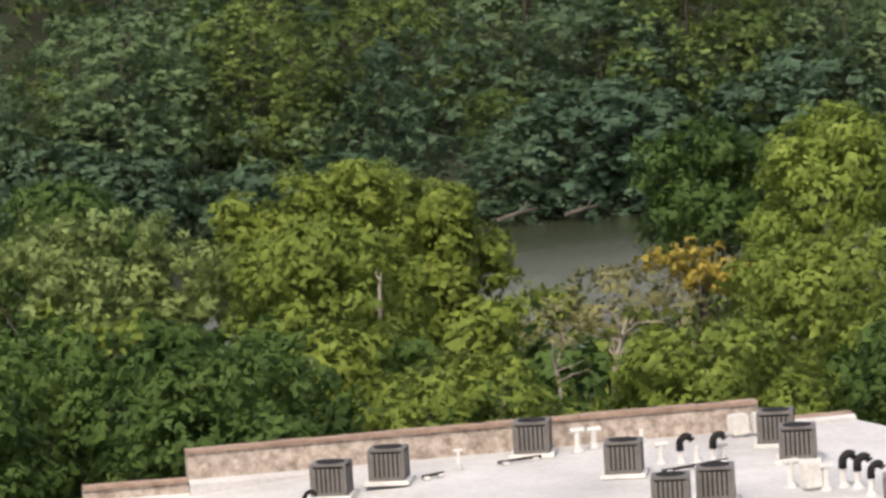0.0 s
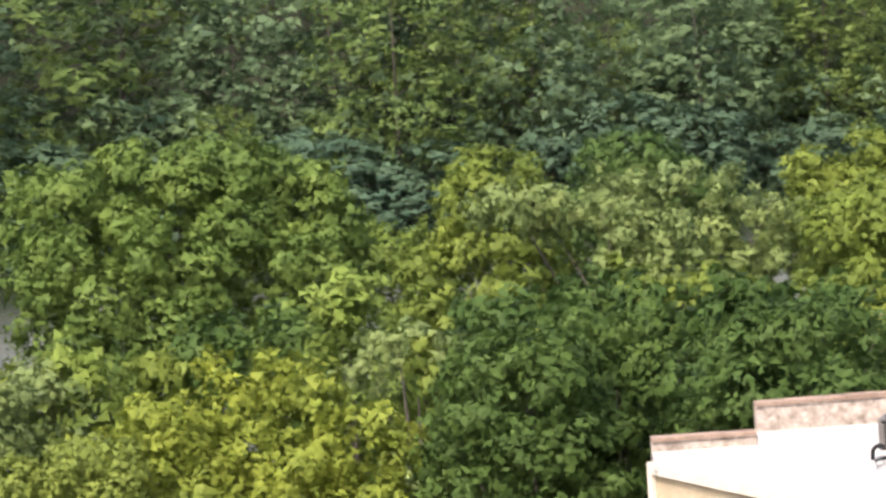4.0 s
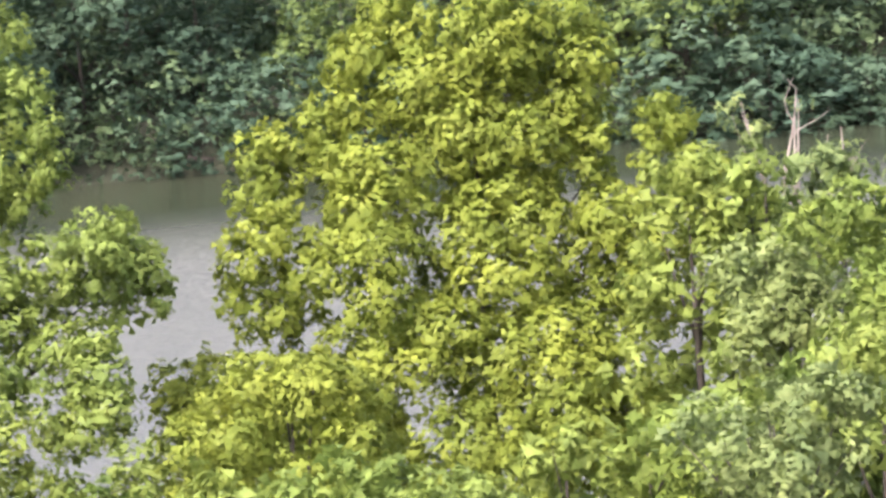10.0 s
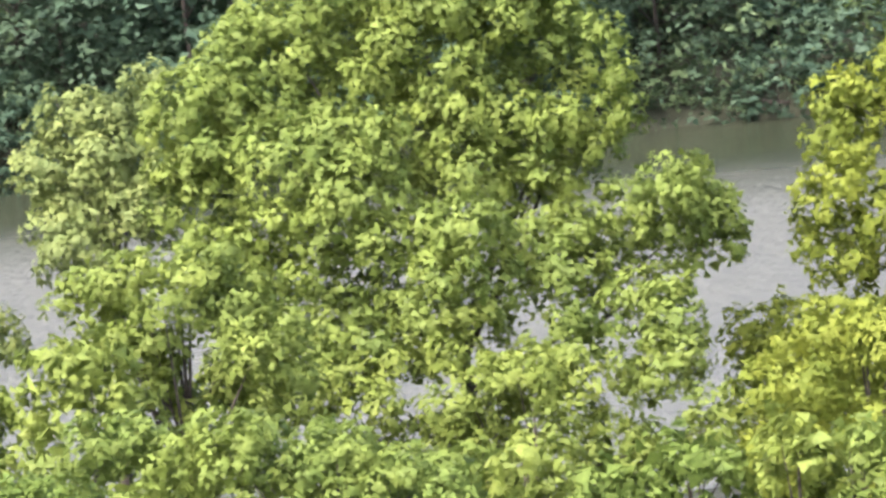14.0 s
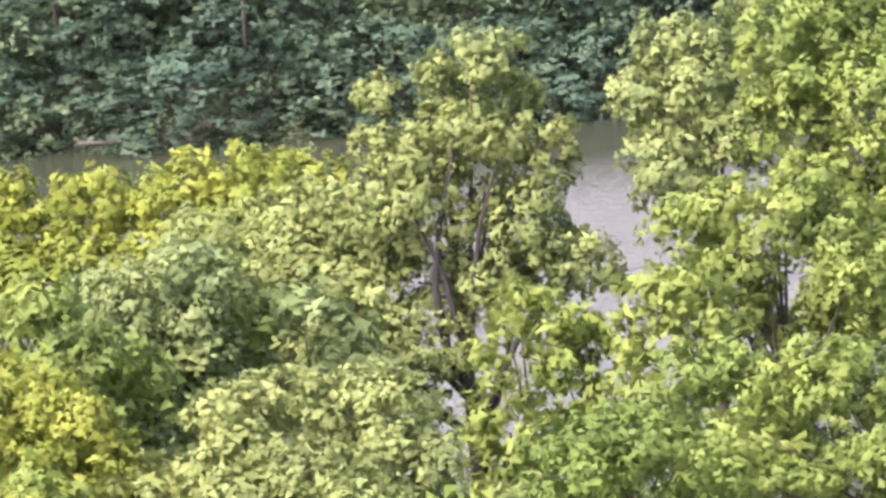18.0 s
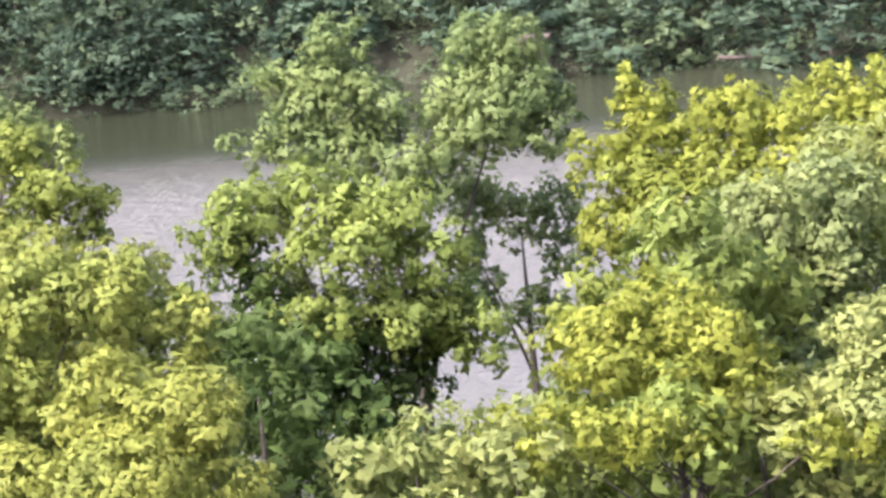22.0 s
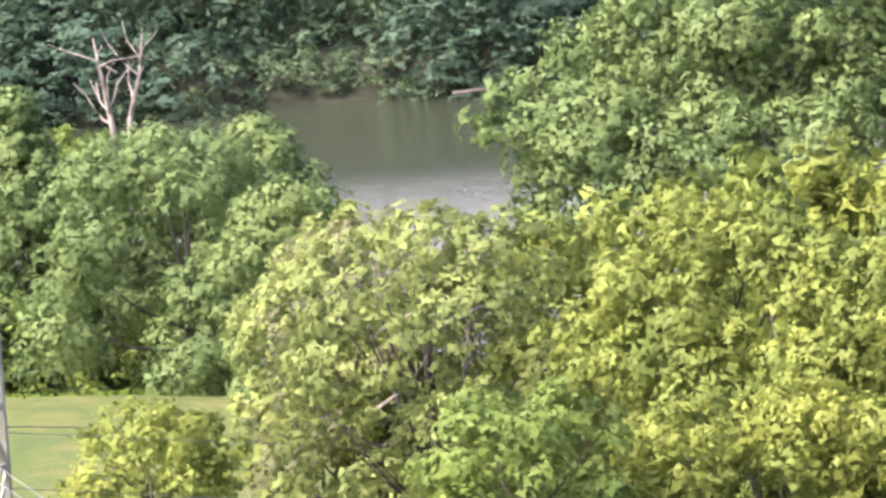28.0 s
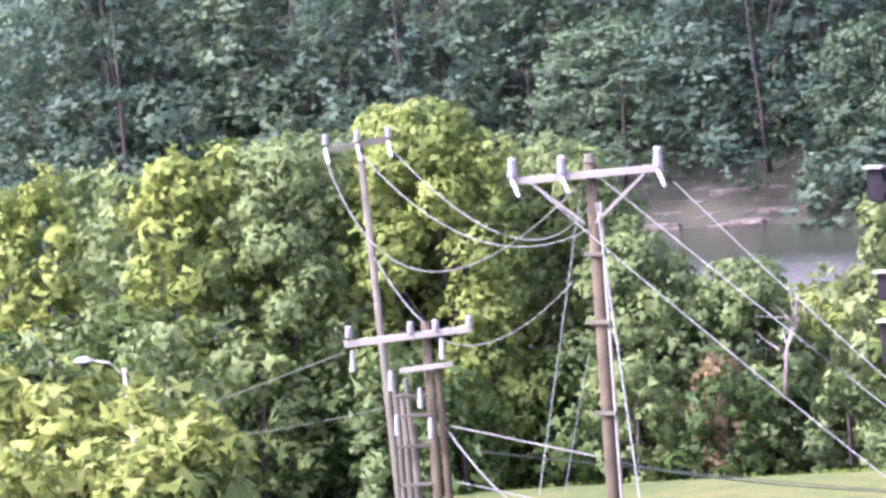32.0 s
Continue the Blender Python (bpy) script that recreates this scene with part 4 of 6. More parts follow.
for px, py, top, wide, kind in [
        (23.0, 196.3, 12.3, 4.0, "fresh"),
        (26.0, 200.7, 11.8, 4.0, "green"),
        (27.5, 195.4, 13.1, 4.8, "green"),
        (30.1, 196.5, 13.3, 4.4, "green"),
        (31.4, 193.6, 14.9, 5.1, "fresh"),
]:
    tree(px, py, top, wide, kind, "fresh green tree in the undergrowth", low=0.0, share=0.15, leaf=0.38, dense=0.8, group="undergrowth along the river")
for px, py, top, wide, kind in [
        (-10.8, 207.7, 13.9, 4.8, "fresh"),
        (-9.1, 207.3, 13.2, 3.5, "green"),
        (-6.3, 201.7, 15.1, 5.1, "fresh"),
        (-4.4, 207.0, 14.3, 3.8, "green"),
        (-2.0, 205.6, 12.9, 4.0, "fresh"),
        (0.5, 204.1, 11.8, 3.6, "green"),
        (2.2, 204.0, 10.7, 3.6, "green"),
        (4.7, 209.1, 9.7, 4.2, "fresh"),
        (6.4, 207.4, 9.8, 4.3, "fresh"),
        (8.7, 205.2, 9.4, 4.6, "green"),
        (11.0, 205.6, 9.9, 5.0, "green"),
]:
    tree(px, py, top, wide, kind, "fresh green tree in the undergrowth", low=0.0, share=0.15, leaf=0.38, dense=0.8, group="undergrowth along the river")
for px, py, top, wide, kind in [
        (13.5, 199.3, 11.5, 3.6, "fresh"),
        (15.3, 199.2, 11.1, 4.0, "fresh"),
        (17.3, 196.3, 11.8, 4.8, "green"),
]:
    tree(px, py, top, wide, kind, "yellowish green tree in the undergrowth", low=0.0, share=0.15, leaf=0.38, dense=0.8, group="shrubs along the river", name="shrub")
for px, py, top, wide, kind in [
        (-27.2, 205.4, 13.5, 4.1, "fresh"),
        (-23.7, 199.1, 16.2, 4.9, "fresh"),
        (-22.1, 205.6, 15.1, 5.0, "cream"),
        (-19.6, 206.8, 15.4, 4.6, "fresh"),
        (-17.3, 208.3, 14.5, 5.0, "pale"),
        (-15.3, 200.3, 10.9, 3.5, "pale"),
        (-13.2, 202.5, 8.8, 4.4, "fresh"),
        (-11.1, 200.0, 9.4, 3.9, "cream"),
        (-9.6, 205.6, 8.1, 4.1, "fresh"),
        (-7.7, 208.7, 8.6, 4.2, "pale"),
]:
    tree(px, py, top, wide, kind, "pale green tree in the undergrowth", low=0.0, share=0.15, leaf=0.38, dense=0.8, group="undergrowth along the river")
for px, py, top, wide, kind in [
        (-30.1, 187.7, 12.5, 5.4, "cream"),
        (-26.8, 182.7, 13.6, 4.7, "cream"),
        (-25.8, 188.7, 13.0, 4.7, "green"),
        (-22.8, 184.7, 13.8, 4.1, "green"),
        (-20.7, 187.2, 13.2, 4.3, "cream"),
        (-19.1, 189.4, 12.8, 4.2, "cream"),
        (-16.6, 186.7, 12.9, 4.1, "green"),
        (-13.8, 181.5, 13.0, 4.5, "cream"),
        (-12.0, 183.3, 11.7, 5.1, "green"),
        (-9.9, 183.4, 11.1, 4.4, "cream"),
        (-7.3, 185.3, 11.0, 3.6, "cream"),
]:
    tree(px, py, top, wide, kind, "low green tree in the undergrowth", low=0.0, share=0.15, leaf=0.38, dense=0.8, group="shrubs along the river", name="shrub")
for px, py, top, wide, kind in [
        (-51.3, 189.3, 18.7, 3.5, "fresh"),
        (-51.4, 197.5, 17.5, 4.8, "gold"),
        (-49.1, 196.4, 16.9, 4.8, "gold"),
        (-47.3, 198.0, 16.5, 4.5, "fresh"),
        (-43.7, 192.1, 17.5, 4.8, "fresh"),
        (-42.0, 195.0, 16.6, 4.9, "pale"),
        (-40.2, 196.8, 15.9, 5.2, "gold"),
        (-38.6, 200.3, 14.9, 3.5, "fresh"),
        # deep leaves continue the hollow's shade in their colour
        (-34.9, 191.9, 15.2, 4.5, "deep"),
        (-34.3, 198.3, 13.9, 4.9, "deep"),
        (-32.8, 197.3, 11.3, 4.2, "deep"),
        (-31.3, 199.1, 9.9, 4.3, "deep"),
        (-28.4, 193.4, 10.2, 3.7, "fresh"),
        (-26.0, 193.4, 13.0, 3.9, "pale"),
        (-23.9, 194.9, 13.6, 4.4, "fresh"),
        (-22.2, 201.2, 14.2, 5.0, "fresh"),
]:
    tree(px, py, top, wide, kind, "leafy green tree in the undergrowth", low=0.0, share=0.15, leaf=0.38, dense=0.8, group="undergrowth along the river")
for px, py, top, wide, kind in [
        (-66.2, 194.4, 13.5, 4.4, "gold"),
        (-63.8, 194.9, 14.5, 4.8, "gold"),
        (-62.5, 198.4, 15.1, 4.3, "fresh"),
        (-58.4, 192.6, 16.8, 4.7, "gold"),
        (-59.2, 201.5, 15.7, 4.3, "gold"),
        (-55.7, 196.9, 17.1, 5.3, "gold"),
        (-53.9, 197.5, 17.0, 4.5, "gold"),
        (-51.7, 196.0, 17.5, 3.7, "gold"),
        (-51.1, 200.7, 16.7, 3.9, "gold"),
        (-48.4, 198.3, 17.2, 4.8, "gold"),
        (-46.7, 199.6, 16.5, 5.3, "gold"),
        (-45.0, 199.9, 15.6, 4.1, "gold"),
        (-42.6, 197.7, 15.2, 4.8, "gold"),
]:
    tree(px, py, top, wide, kind, "leafy green tree in the undergrowth", low=0.0, share=0.15, leaf=0.38, dense=0.8, group="undergrowth along the river")
for px, py, top, wide, kind in [
        (-107.3, 249.3, 10.6, 5.7, "pale"),
        (-103.1, 243.7, 12.4, 4.9, "pale"),
        (-101.0, 242.4, 11.1, 3.8, "green"),
        (-99.6, 242.6, 11.4, 3.9, "dusty"),
        (-98.5, 244.8, 12.3, 4.3, "pale"),
        (-97.9, 248.2, 12.8, 5.0, "pale"),
        (-96.9, 249.9, 12.3, 3.9, "pale"),
        (-94.8, 248.7, 12.9, 4.8, "green"),
        (-94.7, 254.2, 12.3, 5.3, "green"),
        (-93.2, 254.9, 11.5, 4.1, "pale"),
        (-90.0, 250.8, 11.2, 4.4, "dusty"),
        (-89.4, 254.3, 9.9, 5.2, "pale"),
        (-86.3, 249.2, 10.2, 5.3, "dusty"),
]:
    tree(px, py, top, wide, kind, "dense green tree at the river edge", low=0.0, share=0.15, leaf=0.38, dense=0.8, group="undergrowth along the river")
for px, py, top, wide, kind in [
        (-133.7, 234.3, 18.4, 4.2, "fresh"),
        (-132.1, 234.5, 18.6, 4.7, "fresh"),
        (-132.3, 238.8, 18.5, 4.2, "dusty"),
        (-127.6, 233.5, 18.8, 5.3, "dusty"),
        (-124.9, 232.0, 19.5, 4.9, "fresh"),
        (-123.3, 233.6, 19.3, 4.1, "fresh"),
        (-123.6, 237.9, 18.1, 4.3, "fresh"),
        (-121.6, 238.5, 18.3, 3.8, "dusty"),
        (-121.6, 242.8, 18.1, 5.7, "dusty"),
        (-118.6, 239.9, 18.2, 5.4, "fresh"),
        (-117.5, 240.7, 17.4, 5.1, "dusty"),
        (-116.0, 241.0, 14.8, 5.4, "fresh"),
        (-114.2, 241.1, 14.0, 3.7, "dusty"),
        (-111.2, 239.2, 13.6, 4.6, "dusty"),
        (-111.8, 245.6, 12.3, 5.3, "dusty"),
        (-108.2, 242.1, 12.4, 5.7, "dusty"),
        (-107.7, 244.7, 11.7, 4.3, "fresh"),
        (-106.9, 248.2, 10.8, 5.8, "fresh"),
]:
    tree(px, py, top, wide, kind, "dense green tree at the river edge", low=0.0, share=0.15, leaf=0.38, dense=0.8, group="undergrowth along the river")
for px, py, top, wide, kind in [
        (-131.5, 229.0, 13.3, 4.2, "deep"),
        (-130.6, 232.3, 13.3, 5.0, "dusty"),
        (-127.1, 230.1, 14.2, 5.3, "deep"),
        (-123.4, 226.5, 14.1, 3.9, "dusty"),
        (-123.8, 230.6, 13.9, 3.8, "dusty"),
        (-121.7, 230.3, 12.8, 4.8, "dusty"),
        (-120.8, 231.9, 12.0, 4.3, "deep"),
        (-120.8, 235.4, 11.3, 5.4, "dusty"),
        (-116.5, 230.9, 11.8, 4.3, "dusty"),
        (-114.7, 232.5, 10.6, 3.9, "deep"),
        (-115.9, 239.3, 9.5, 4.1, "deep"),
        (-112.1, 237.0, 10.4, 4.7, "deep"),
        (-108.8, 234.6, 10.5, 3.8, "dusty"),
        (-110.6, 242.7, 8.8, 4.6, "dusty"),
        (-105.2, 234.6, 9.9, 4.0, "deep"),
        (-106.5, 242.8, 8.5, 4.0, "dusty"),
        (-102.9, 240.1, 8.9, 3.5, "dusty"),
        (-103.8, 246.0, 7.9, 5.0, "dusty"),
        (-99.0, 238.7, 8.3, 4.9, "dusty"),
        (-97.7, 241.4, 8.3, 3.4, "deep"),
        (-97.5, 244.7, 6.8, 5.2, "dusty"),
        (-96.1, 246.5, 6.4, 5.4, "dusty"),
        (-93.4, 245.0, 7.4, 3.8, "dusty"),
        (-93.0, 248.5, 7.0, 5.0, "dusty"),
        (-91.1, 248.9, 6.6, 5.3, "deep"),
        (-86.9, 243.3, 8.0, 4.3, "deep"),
]:
    tree(px, py, top, wide, kind, "leafy shrub at the meadow edge", low=0.0, share=0.15, leaf=0.38, dense=0.8, group="shrubs along the river", name="shrub")

# ---- the wooded far bank: one of each kind, then copies ----
def far_kind(seed, width, high, leaves, shape, label, leaf=0.36, dense=0.85, low=0.04, name="tree"):
    rng = np.random.default_rng(seed)
    ob = thing(name, 0, 0, 0, label, "shrub" if name == "shrub" else "tree", "trees on the far bank" if name == "tree" else "shrubs on the far bank")
    lob = lobes_of(rng, width, high * low, high, shape)
    lob[:, 3] *= 1.1
    tubes_ob("trunk", limbs_of(rng, lob, high * low, high, width, 0.008 * high, 0.2), BARK, ob, 5)
    crown = new("crown", crown_mesh("crown", rng, lob, leaf, LEAF[leaves], dense * 0.85, clump=0.85 if name == 'tree' else 0.58, leafy=9, fill=0.4))
    crown.parent = ob
    # the same crown in coarser leaf, for the hillside behind
    plain[ob.name] = crown_mesh("crown_plain", rng, lob, leaf * 1.35, LEAF[leaves], 0.62, clump=1.05 if name == 'tree' else 0.8, leafy=6, fill=0.3)
    return ob


plain = {}
# these kinds wear the far leaves that hold the haze in their colour
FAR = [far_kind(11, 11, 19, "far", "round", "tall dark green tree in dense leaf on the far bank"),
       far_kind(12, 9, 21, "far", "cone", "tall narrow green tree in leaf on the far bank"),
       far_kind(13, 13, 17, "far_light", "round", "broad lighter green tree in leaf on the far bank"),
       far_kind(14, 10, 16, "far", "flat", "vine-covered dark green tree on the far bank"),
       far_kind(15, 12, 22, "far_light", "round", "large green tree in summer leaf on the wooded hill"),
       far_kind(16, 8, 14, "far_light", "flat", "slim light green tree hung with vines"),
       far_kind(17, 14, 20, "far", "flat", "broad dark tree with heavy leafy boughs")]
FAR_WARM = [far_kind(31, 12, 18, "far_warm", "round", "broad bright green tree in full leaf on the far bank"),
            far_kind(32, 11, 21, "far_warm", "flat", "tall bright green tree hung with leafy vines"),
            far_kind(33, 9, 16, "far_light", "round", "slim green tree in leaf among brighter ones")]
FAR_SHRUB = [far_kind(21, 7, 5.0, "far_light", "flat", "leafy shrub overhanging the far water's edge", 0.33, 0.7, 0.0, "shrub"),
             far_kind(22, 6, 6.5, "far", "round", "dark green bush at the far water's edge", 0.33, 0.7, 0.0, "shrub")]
rng_far = np.random.default_rng(5)
used = set()


def plant(kinds, i, x, y, s, sink=0.2):
    m = pose(x, y, ground_z(x, y) - sink, 0, 0, rng_far.uniform(0, 360)) @ Matrix.Diagonal((s * 1.25, s * 1.25, s * rng_far.uniform(0.9, 1.12), 1))
    if (id(kinds), i) in used:
        copy_thing(kinds[i], m)
    else:
        used.add((id(kinds), i))
        kinds[i].matrix_basis = m


def plan_rows(rows):
    for y0, gap, smin, smax in rows:
        half = 0.58 * y0
        x = -half + rng_far.uniform(0, gap)
        while x < half * 0.92:
            yield x, y0 + bend(x) + rng_far.uniform(-2.5, 2.5), rng_far.uniform(smin, smax)
            x += gap * rng_far.uniform(0.7, 1.3)


for x, y, s in plan_rows([(356.0, 7.5, 0.45, 0.9), (362, 7.0, 0.7, 1.1)]):
    sort = FAR_WARM if rng_far.uniform() < (0.8 if x > 82 else 0.4 if x > 30 else 0.0) else FAR
    plant(sort, int(rng_far.integers(len(sort))), x, y, s)

def slots_of(me):
    return np.full(len(me.polygons), ("leaf_far_hazed", "leaf_far_light_hazed", "leaf_far_warm").index(me.materials[0].name))


def lit_of(me):
    n = np.empty(len(me.vertices) * 3, np.float32)
    me.attributes["custom_normal"].data.foreach_get("vector", n)
    return n.reshape(-1, 3)


# the hillside behind: one mass of crowns
verts, tris, slots, lits, base = [], [], [], [], 0
for x, y, s in plan_rows([(371, 8.0, 0.85, 1.1), (381, 8.5, 0.9, 1.1), (392, 10.0, 0.9, 1.2), (405, 12, 1.0, 1.25), (422, 13, 1.0, 1.3), (445, 17, 1.1, 1.4)]):
    sort = FAR_WARM if rng_far.uniform() < (0.75 if x > 82 else 0.45 if x > 30 else 0.0) else FAR
    k = int(rng_far.integers(len(sort)))
    s *= 1.15
    me = plain[sort[k].name]
    v = np.empty(len(me.vertices) * 3, np.float32)
    me.vertices.foreach_get("co", v)
    t = np.empty(len(me.polygons) * 3, np.int32)
    me.loops.foreach_get("vertex_index", t)
    w = rng_far.uniform(0, 6.28)
    v = v.reshape(-1, 3) * s @ np.array([[math.cos(w), math.sin(w), 0], [-math.sin(w), math.cos(w), 0], [0, 0, 1]])
    t = t.reshape(-1, 3)
    keep = np.ones(len(t), bool)
    verts.append(v + (x, y, ground_z(x, y)))
    lits.append(lit_of(me) @ np.array([[math.cos(w), math.sin(w), 0], [-math.sin(w), math.cos(w), 0], [0, 0, 1]]))
    tris.append(t[keep] + base)
    slots.append(slots_of(me)[keep])
    base += len(v)
for x, y, s in plan_rows([(353.0, 2.2, 0.4, 0.7), (355.5, 3.2, 0.6, 1.1), (359.5, 3.6, 0.6, 1.2), (365, 5.0, 0.9, 1.5)]):
    if -174 < x < -151 and y < 358 + bend(x):
        continue
    me = plain[FAR_SHRUB[int(rng_far.integers(2))].name]
    v = np.empty(len(me.vertices) * 3, np.float32)
    me.vertices.foreach_get("co", v)
    t = np.empty(len(me.polygons) * 3, np.int32)
    me.loops.foreach_get("vertex_index", t)
    keep = np.arange(len(t) // 3) % 5 < 3
    verts.append(v.reshape(-1, 3) * (s * 1.2, s * 1.1, s) + (x, y, ground_z(x, y) - 0.4))
    lits.append(lit_of(me))
    tris.append(t.reshape(-1, 3)[keep] + base)
    slots.append(slots_of(me)[keep])
    base += len(v) // 3
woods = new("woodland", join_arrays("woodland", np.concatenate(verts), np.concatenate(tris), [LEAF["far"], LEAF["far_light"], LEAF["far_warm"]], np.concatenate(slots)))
soft_normals(woods.data, np.concatenate(lits))
tagged(woods, "dense dark green woodland covering the hillside", "woodland", kind="stuff")
x = -225.0
while x < 195:
    if -174 < x < -151:
        x += 2.0
        continue
    plant(FAR_SHRUB, int(rng_far.integers(2)), x, 352.2 + bend(x) + rng_far.uniform(-1.2, 1.2), rng_far.uniform(0.5, 1.05), 0.6)
    x += rng_far.uniform(1.5, 2.9)

# low growth along the near waterline
verts, tris, slots, lits, base = [], [], [], [], 0
x = -175.0
while x < 175:
    for y, s in ((248.5, 0.34), (245.5, 0.42), (241.5, 0.5)):
        me = plain[FAR_SHRUB[int(rng_far.integers(2))].name]
        v = np.empty(len(me.vertices) * 3, np.float32)
        me.vertices.foreach_get("co", v)
        t = np.empty(len(me.polygons) * 3, np.int32)
        me.loops.foreach_get("vertex_index", t)
        px, py = x + rng_far.uniform(-1, 1), y + rng_far.uniform(-1, 1)
        keep = np.arange(len(t) // 3) % 3 != 0
        verts.append(v.reshape(-1, 3) * (s * 1.25, s, s * rng_far.uniform(0.8, 1.3)) + (px, py, ground_z(px, py) - 0.1))
        lits.append(lit_of(me))
        tris.append(t.reshape(-1, 3)[keep] + base)
        slots.append(np.full(int(keep.sum()), int(rng_far.integers(2))))
        base += len(v) // 3
    x += 3.4
verge = new("bank_growth", join_arrays("bank_growth", np.concatenate(verts), np.concatenate(tris), [LEAF["green"], LEAF["fresh"]], np.concatenate(slots)))
soft_normals(verge.data, np.concatenate(lits))
tagged(verge, "low leafy growth along the near river bank", "undergrowth", kind="stuff")

for me in plain.values():
    bpy.data.meshes.remove(me)

# a fringe of tall grass along the far edge of the meadow
rng_g = np.random.default_rng(77)
gx_ = rng_g.uniform(-150, -60, 26000)
gy_ = 242.0 - np.abs(rng_g.normal(size=26000)) * 3.0
lean_g = rng_g.normal(size=(26000, 3)) * 0.6 + (0, -0.9, 0.5)
lean_g /= np.linalg.norm(lean_g, axis=1)[:, None]
spot = np.array([(a, b, ground_z(a, b) + 0.05) for a, b in zip(gx_, gy_)])
grass = new("meadow_grass", leaves_mesh("meadow_grass", spot, lean_g, 0.13, rng_g, LEAF["grass"], 1.5))
tagged(grass, "fringe of tall bright grass along the meadow edge", "grass", kind="stuff")

# ---- helpers for built things ----
def part(name, bm, mat, parent, label=""):
    me = bpy.data.meshes.new(name)
    bm.to_mesh(me)
    bm.free()
    me.materials.append(mat)
    ob = new(name, me)
    ob.parent = parent
    return tagged(ob, label)


def box_bm(size, at=(0, 0, 0), bevel=0.0, turn=0.0):
    bm = bmesh.new()
    bmesh.ops.create_cube(bm, size=1.0, matrix=Matrix.Diagonal((*size, 1)))
    if bevel:
        bmesh.ops.bevel(bm, geom=bm.edges[:], offset=bevel, segments=2, affect="EDGES")
    bm.transform(pose(*at, 0, 0, turn))
    return bm


def bar_bm(a, b, wide, deep=None, sides=4):
    """A bar from a to b: square, or round with more sides."""
    a, b = Vector(a), Vector(b)
    bm = bmesh.new()
    k = 1.4142 if sides == 4 else 1.0
    bmesh.ops.create_cone(bm, cap_ends=True, segments=sides, radius1=wide / 2 * k, radius2=(deep or wide) / 2 * k, depth=(b - a).length)
    if sides == 4:
        bm.transform(pose(0, 0, 0, 0, 0, 45))
    bm.transform(Matrix.Translation((a + b) / 2) @ (b - a).to_track_quat("Z", "Y").to_matrix().to_4x4())
    return bm


def prism_bm(points, low, high):
    """An upright prism over a ground plan; high may be a list, corner by corner."""
    bm = bmesh.new()
    tops = high if isinstance(high, (list, tuple)) else [high] * len(points)
    lo = [bm.verts.new((x, y, low)) for x, y in points]
    hi = [bm.verts.new((x, y, z)) for (x, y), z in zip(points, tops)]
    n = len(points)
    bm.faces.new(lo[::-1])
    bm.faces.new(hi)
    for i in range(n):
        bm.faces.new((lo[i], lo[(i + 1) % n], hi[(i + 1) % n], hi[i]))
    bmesh.ops.recalc_face_normals(bm, faces=bm.faces)
    return bm


ROOF_WHITE = surface("white_roof_coating", (0.33, 0.328, 0.33), (0.51, 0.508, 0.51), 0.35, 0.6, 0.0, 9.0, 0.2, 0.01)
STUCCO = surface("tan_panel", (0.42, 0.34, 0.23), (0.52, 0.43, 0.30), 0.7, 0.85, 0.0, 20.0, 0.3, 0.006)
TRIM_CREAM = surface("cream_trim", (0.55, 0.50, 0.42), (0.68, 0.63, 0.55), 1.5, 0.7, 0.0, 25.0, 0.2, 0.004)
COPING = surface("brown_coping", (0.17, 0.11, 0.08), (0.30, 0.22, 0.17), 2.5, 0.85, 0.0, 18.0, 0.5, 0.01)
BRICK = surface("weathered_brick", (0.15, 0.115, 0.095), (0.46, 0.40, 0.35), 5.0, 0.95, 0.0, 14.0, 0.6, 0.01)
GREY_CASE = surface("grey_unit_case", (0.085, 0.08, 0.075), (0.13, 0.12, 0.115), 3.0, 0.55, 0.0, 30.0, 0.2, 0.003)
DARK = surface("dark_plastic", (0.010, 0.010, 0.011), (0.022, 0.022, 0.022), 4.0, 0.9, 0.0, 40.0, 0.2, 0.002)
DARK.node_tree.nodes["Principled BSDF"].inputs["Specular IOR Level"].default_value = 0.15
PIPE_PALE = surface("pale_pipe", (0.45, 0.44, 0.42), (0.66, 0.65, 0.63), 3.0, 0.6, 0.0, 30.0, 0.2, 0.003)
GALV = surface("galvanised_steel", (0.22, 0.22, 0.165), (0.34, 0.338, 0.262), 1.2, 0.5, 0.15, 20.0, 0.2, 0.003)
POLE_WOOD = surface("pole_wood", (0.044, 0.036, 0.017), (0.098, 0.082, 0.042), 1.4, 0.95, 0.0, 16.0, 0.8, 0.012)
POLE_GREY = surface("weathered_pole", (0.072, 0.072, 0.044), (0.132, 0.130, 0.084), 1.2, 0.95, 0.0, 16.0, 0.8, 0.012)
ARM_WOOD = surface("pale_crossarm", (0.22, 0.215, 0.16), (0.33, 0.322, 0.25), 2.0, 0.8, 0.0, 20.0, 0.5, 0.006)
PORCELAIN = surface("grey_porcelain", (0.30, 0.30, 0.28), (0.44, 0.44, 0.415), 5.0, 0.25, 0.0, 40.0, 0.1, 0.002)
CABLE = surface("cable", (0.13, 0.14, 0.11), (0.21, 0.225, 0.18), 3.0, 0.5, 0.3, 20.0, 0.1, 0.002)
LEDGE_STONE = surface("pale_ledge_stone", (0.055, 0.050, 0.038), (0.125, 0.112, 0.086), 1.4, 0.95, 0.0, 5.0, 0.6, 0.05)
RUST_STONE = surface("old_pier_stone", (0.075, 0.062, 0.048), (0.15, 0.12, 0.095), 0.6, 0.95, 0.0, 4.0, 0.6, 0.05)

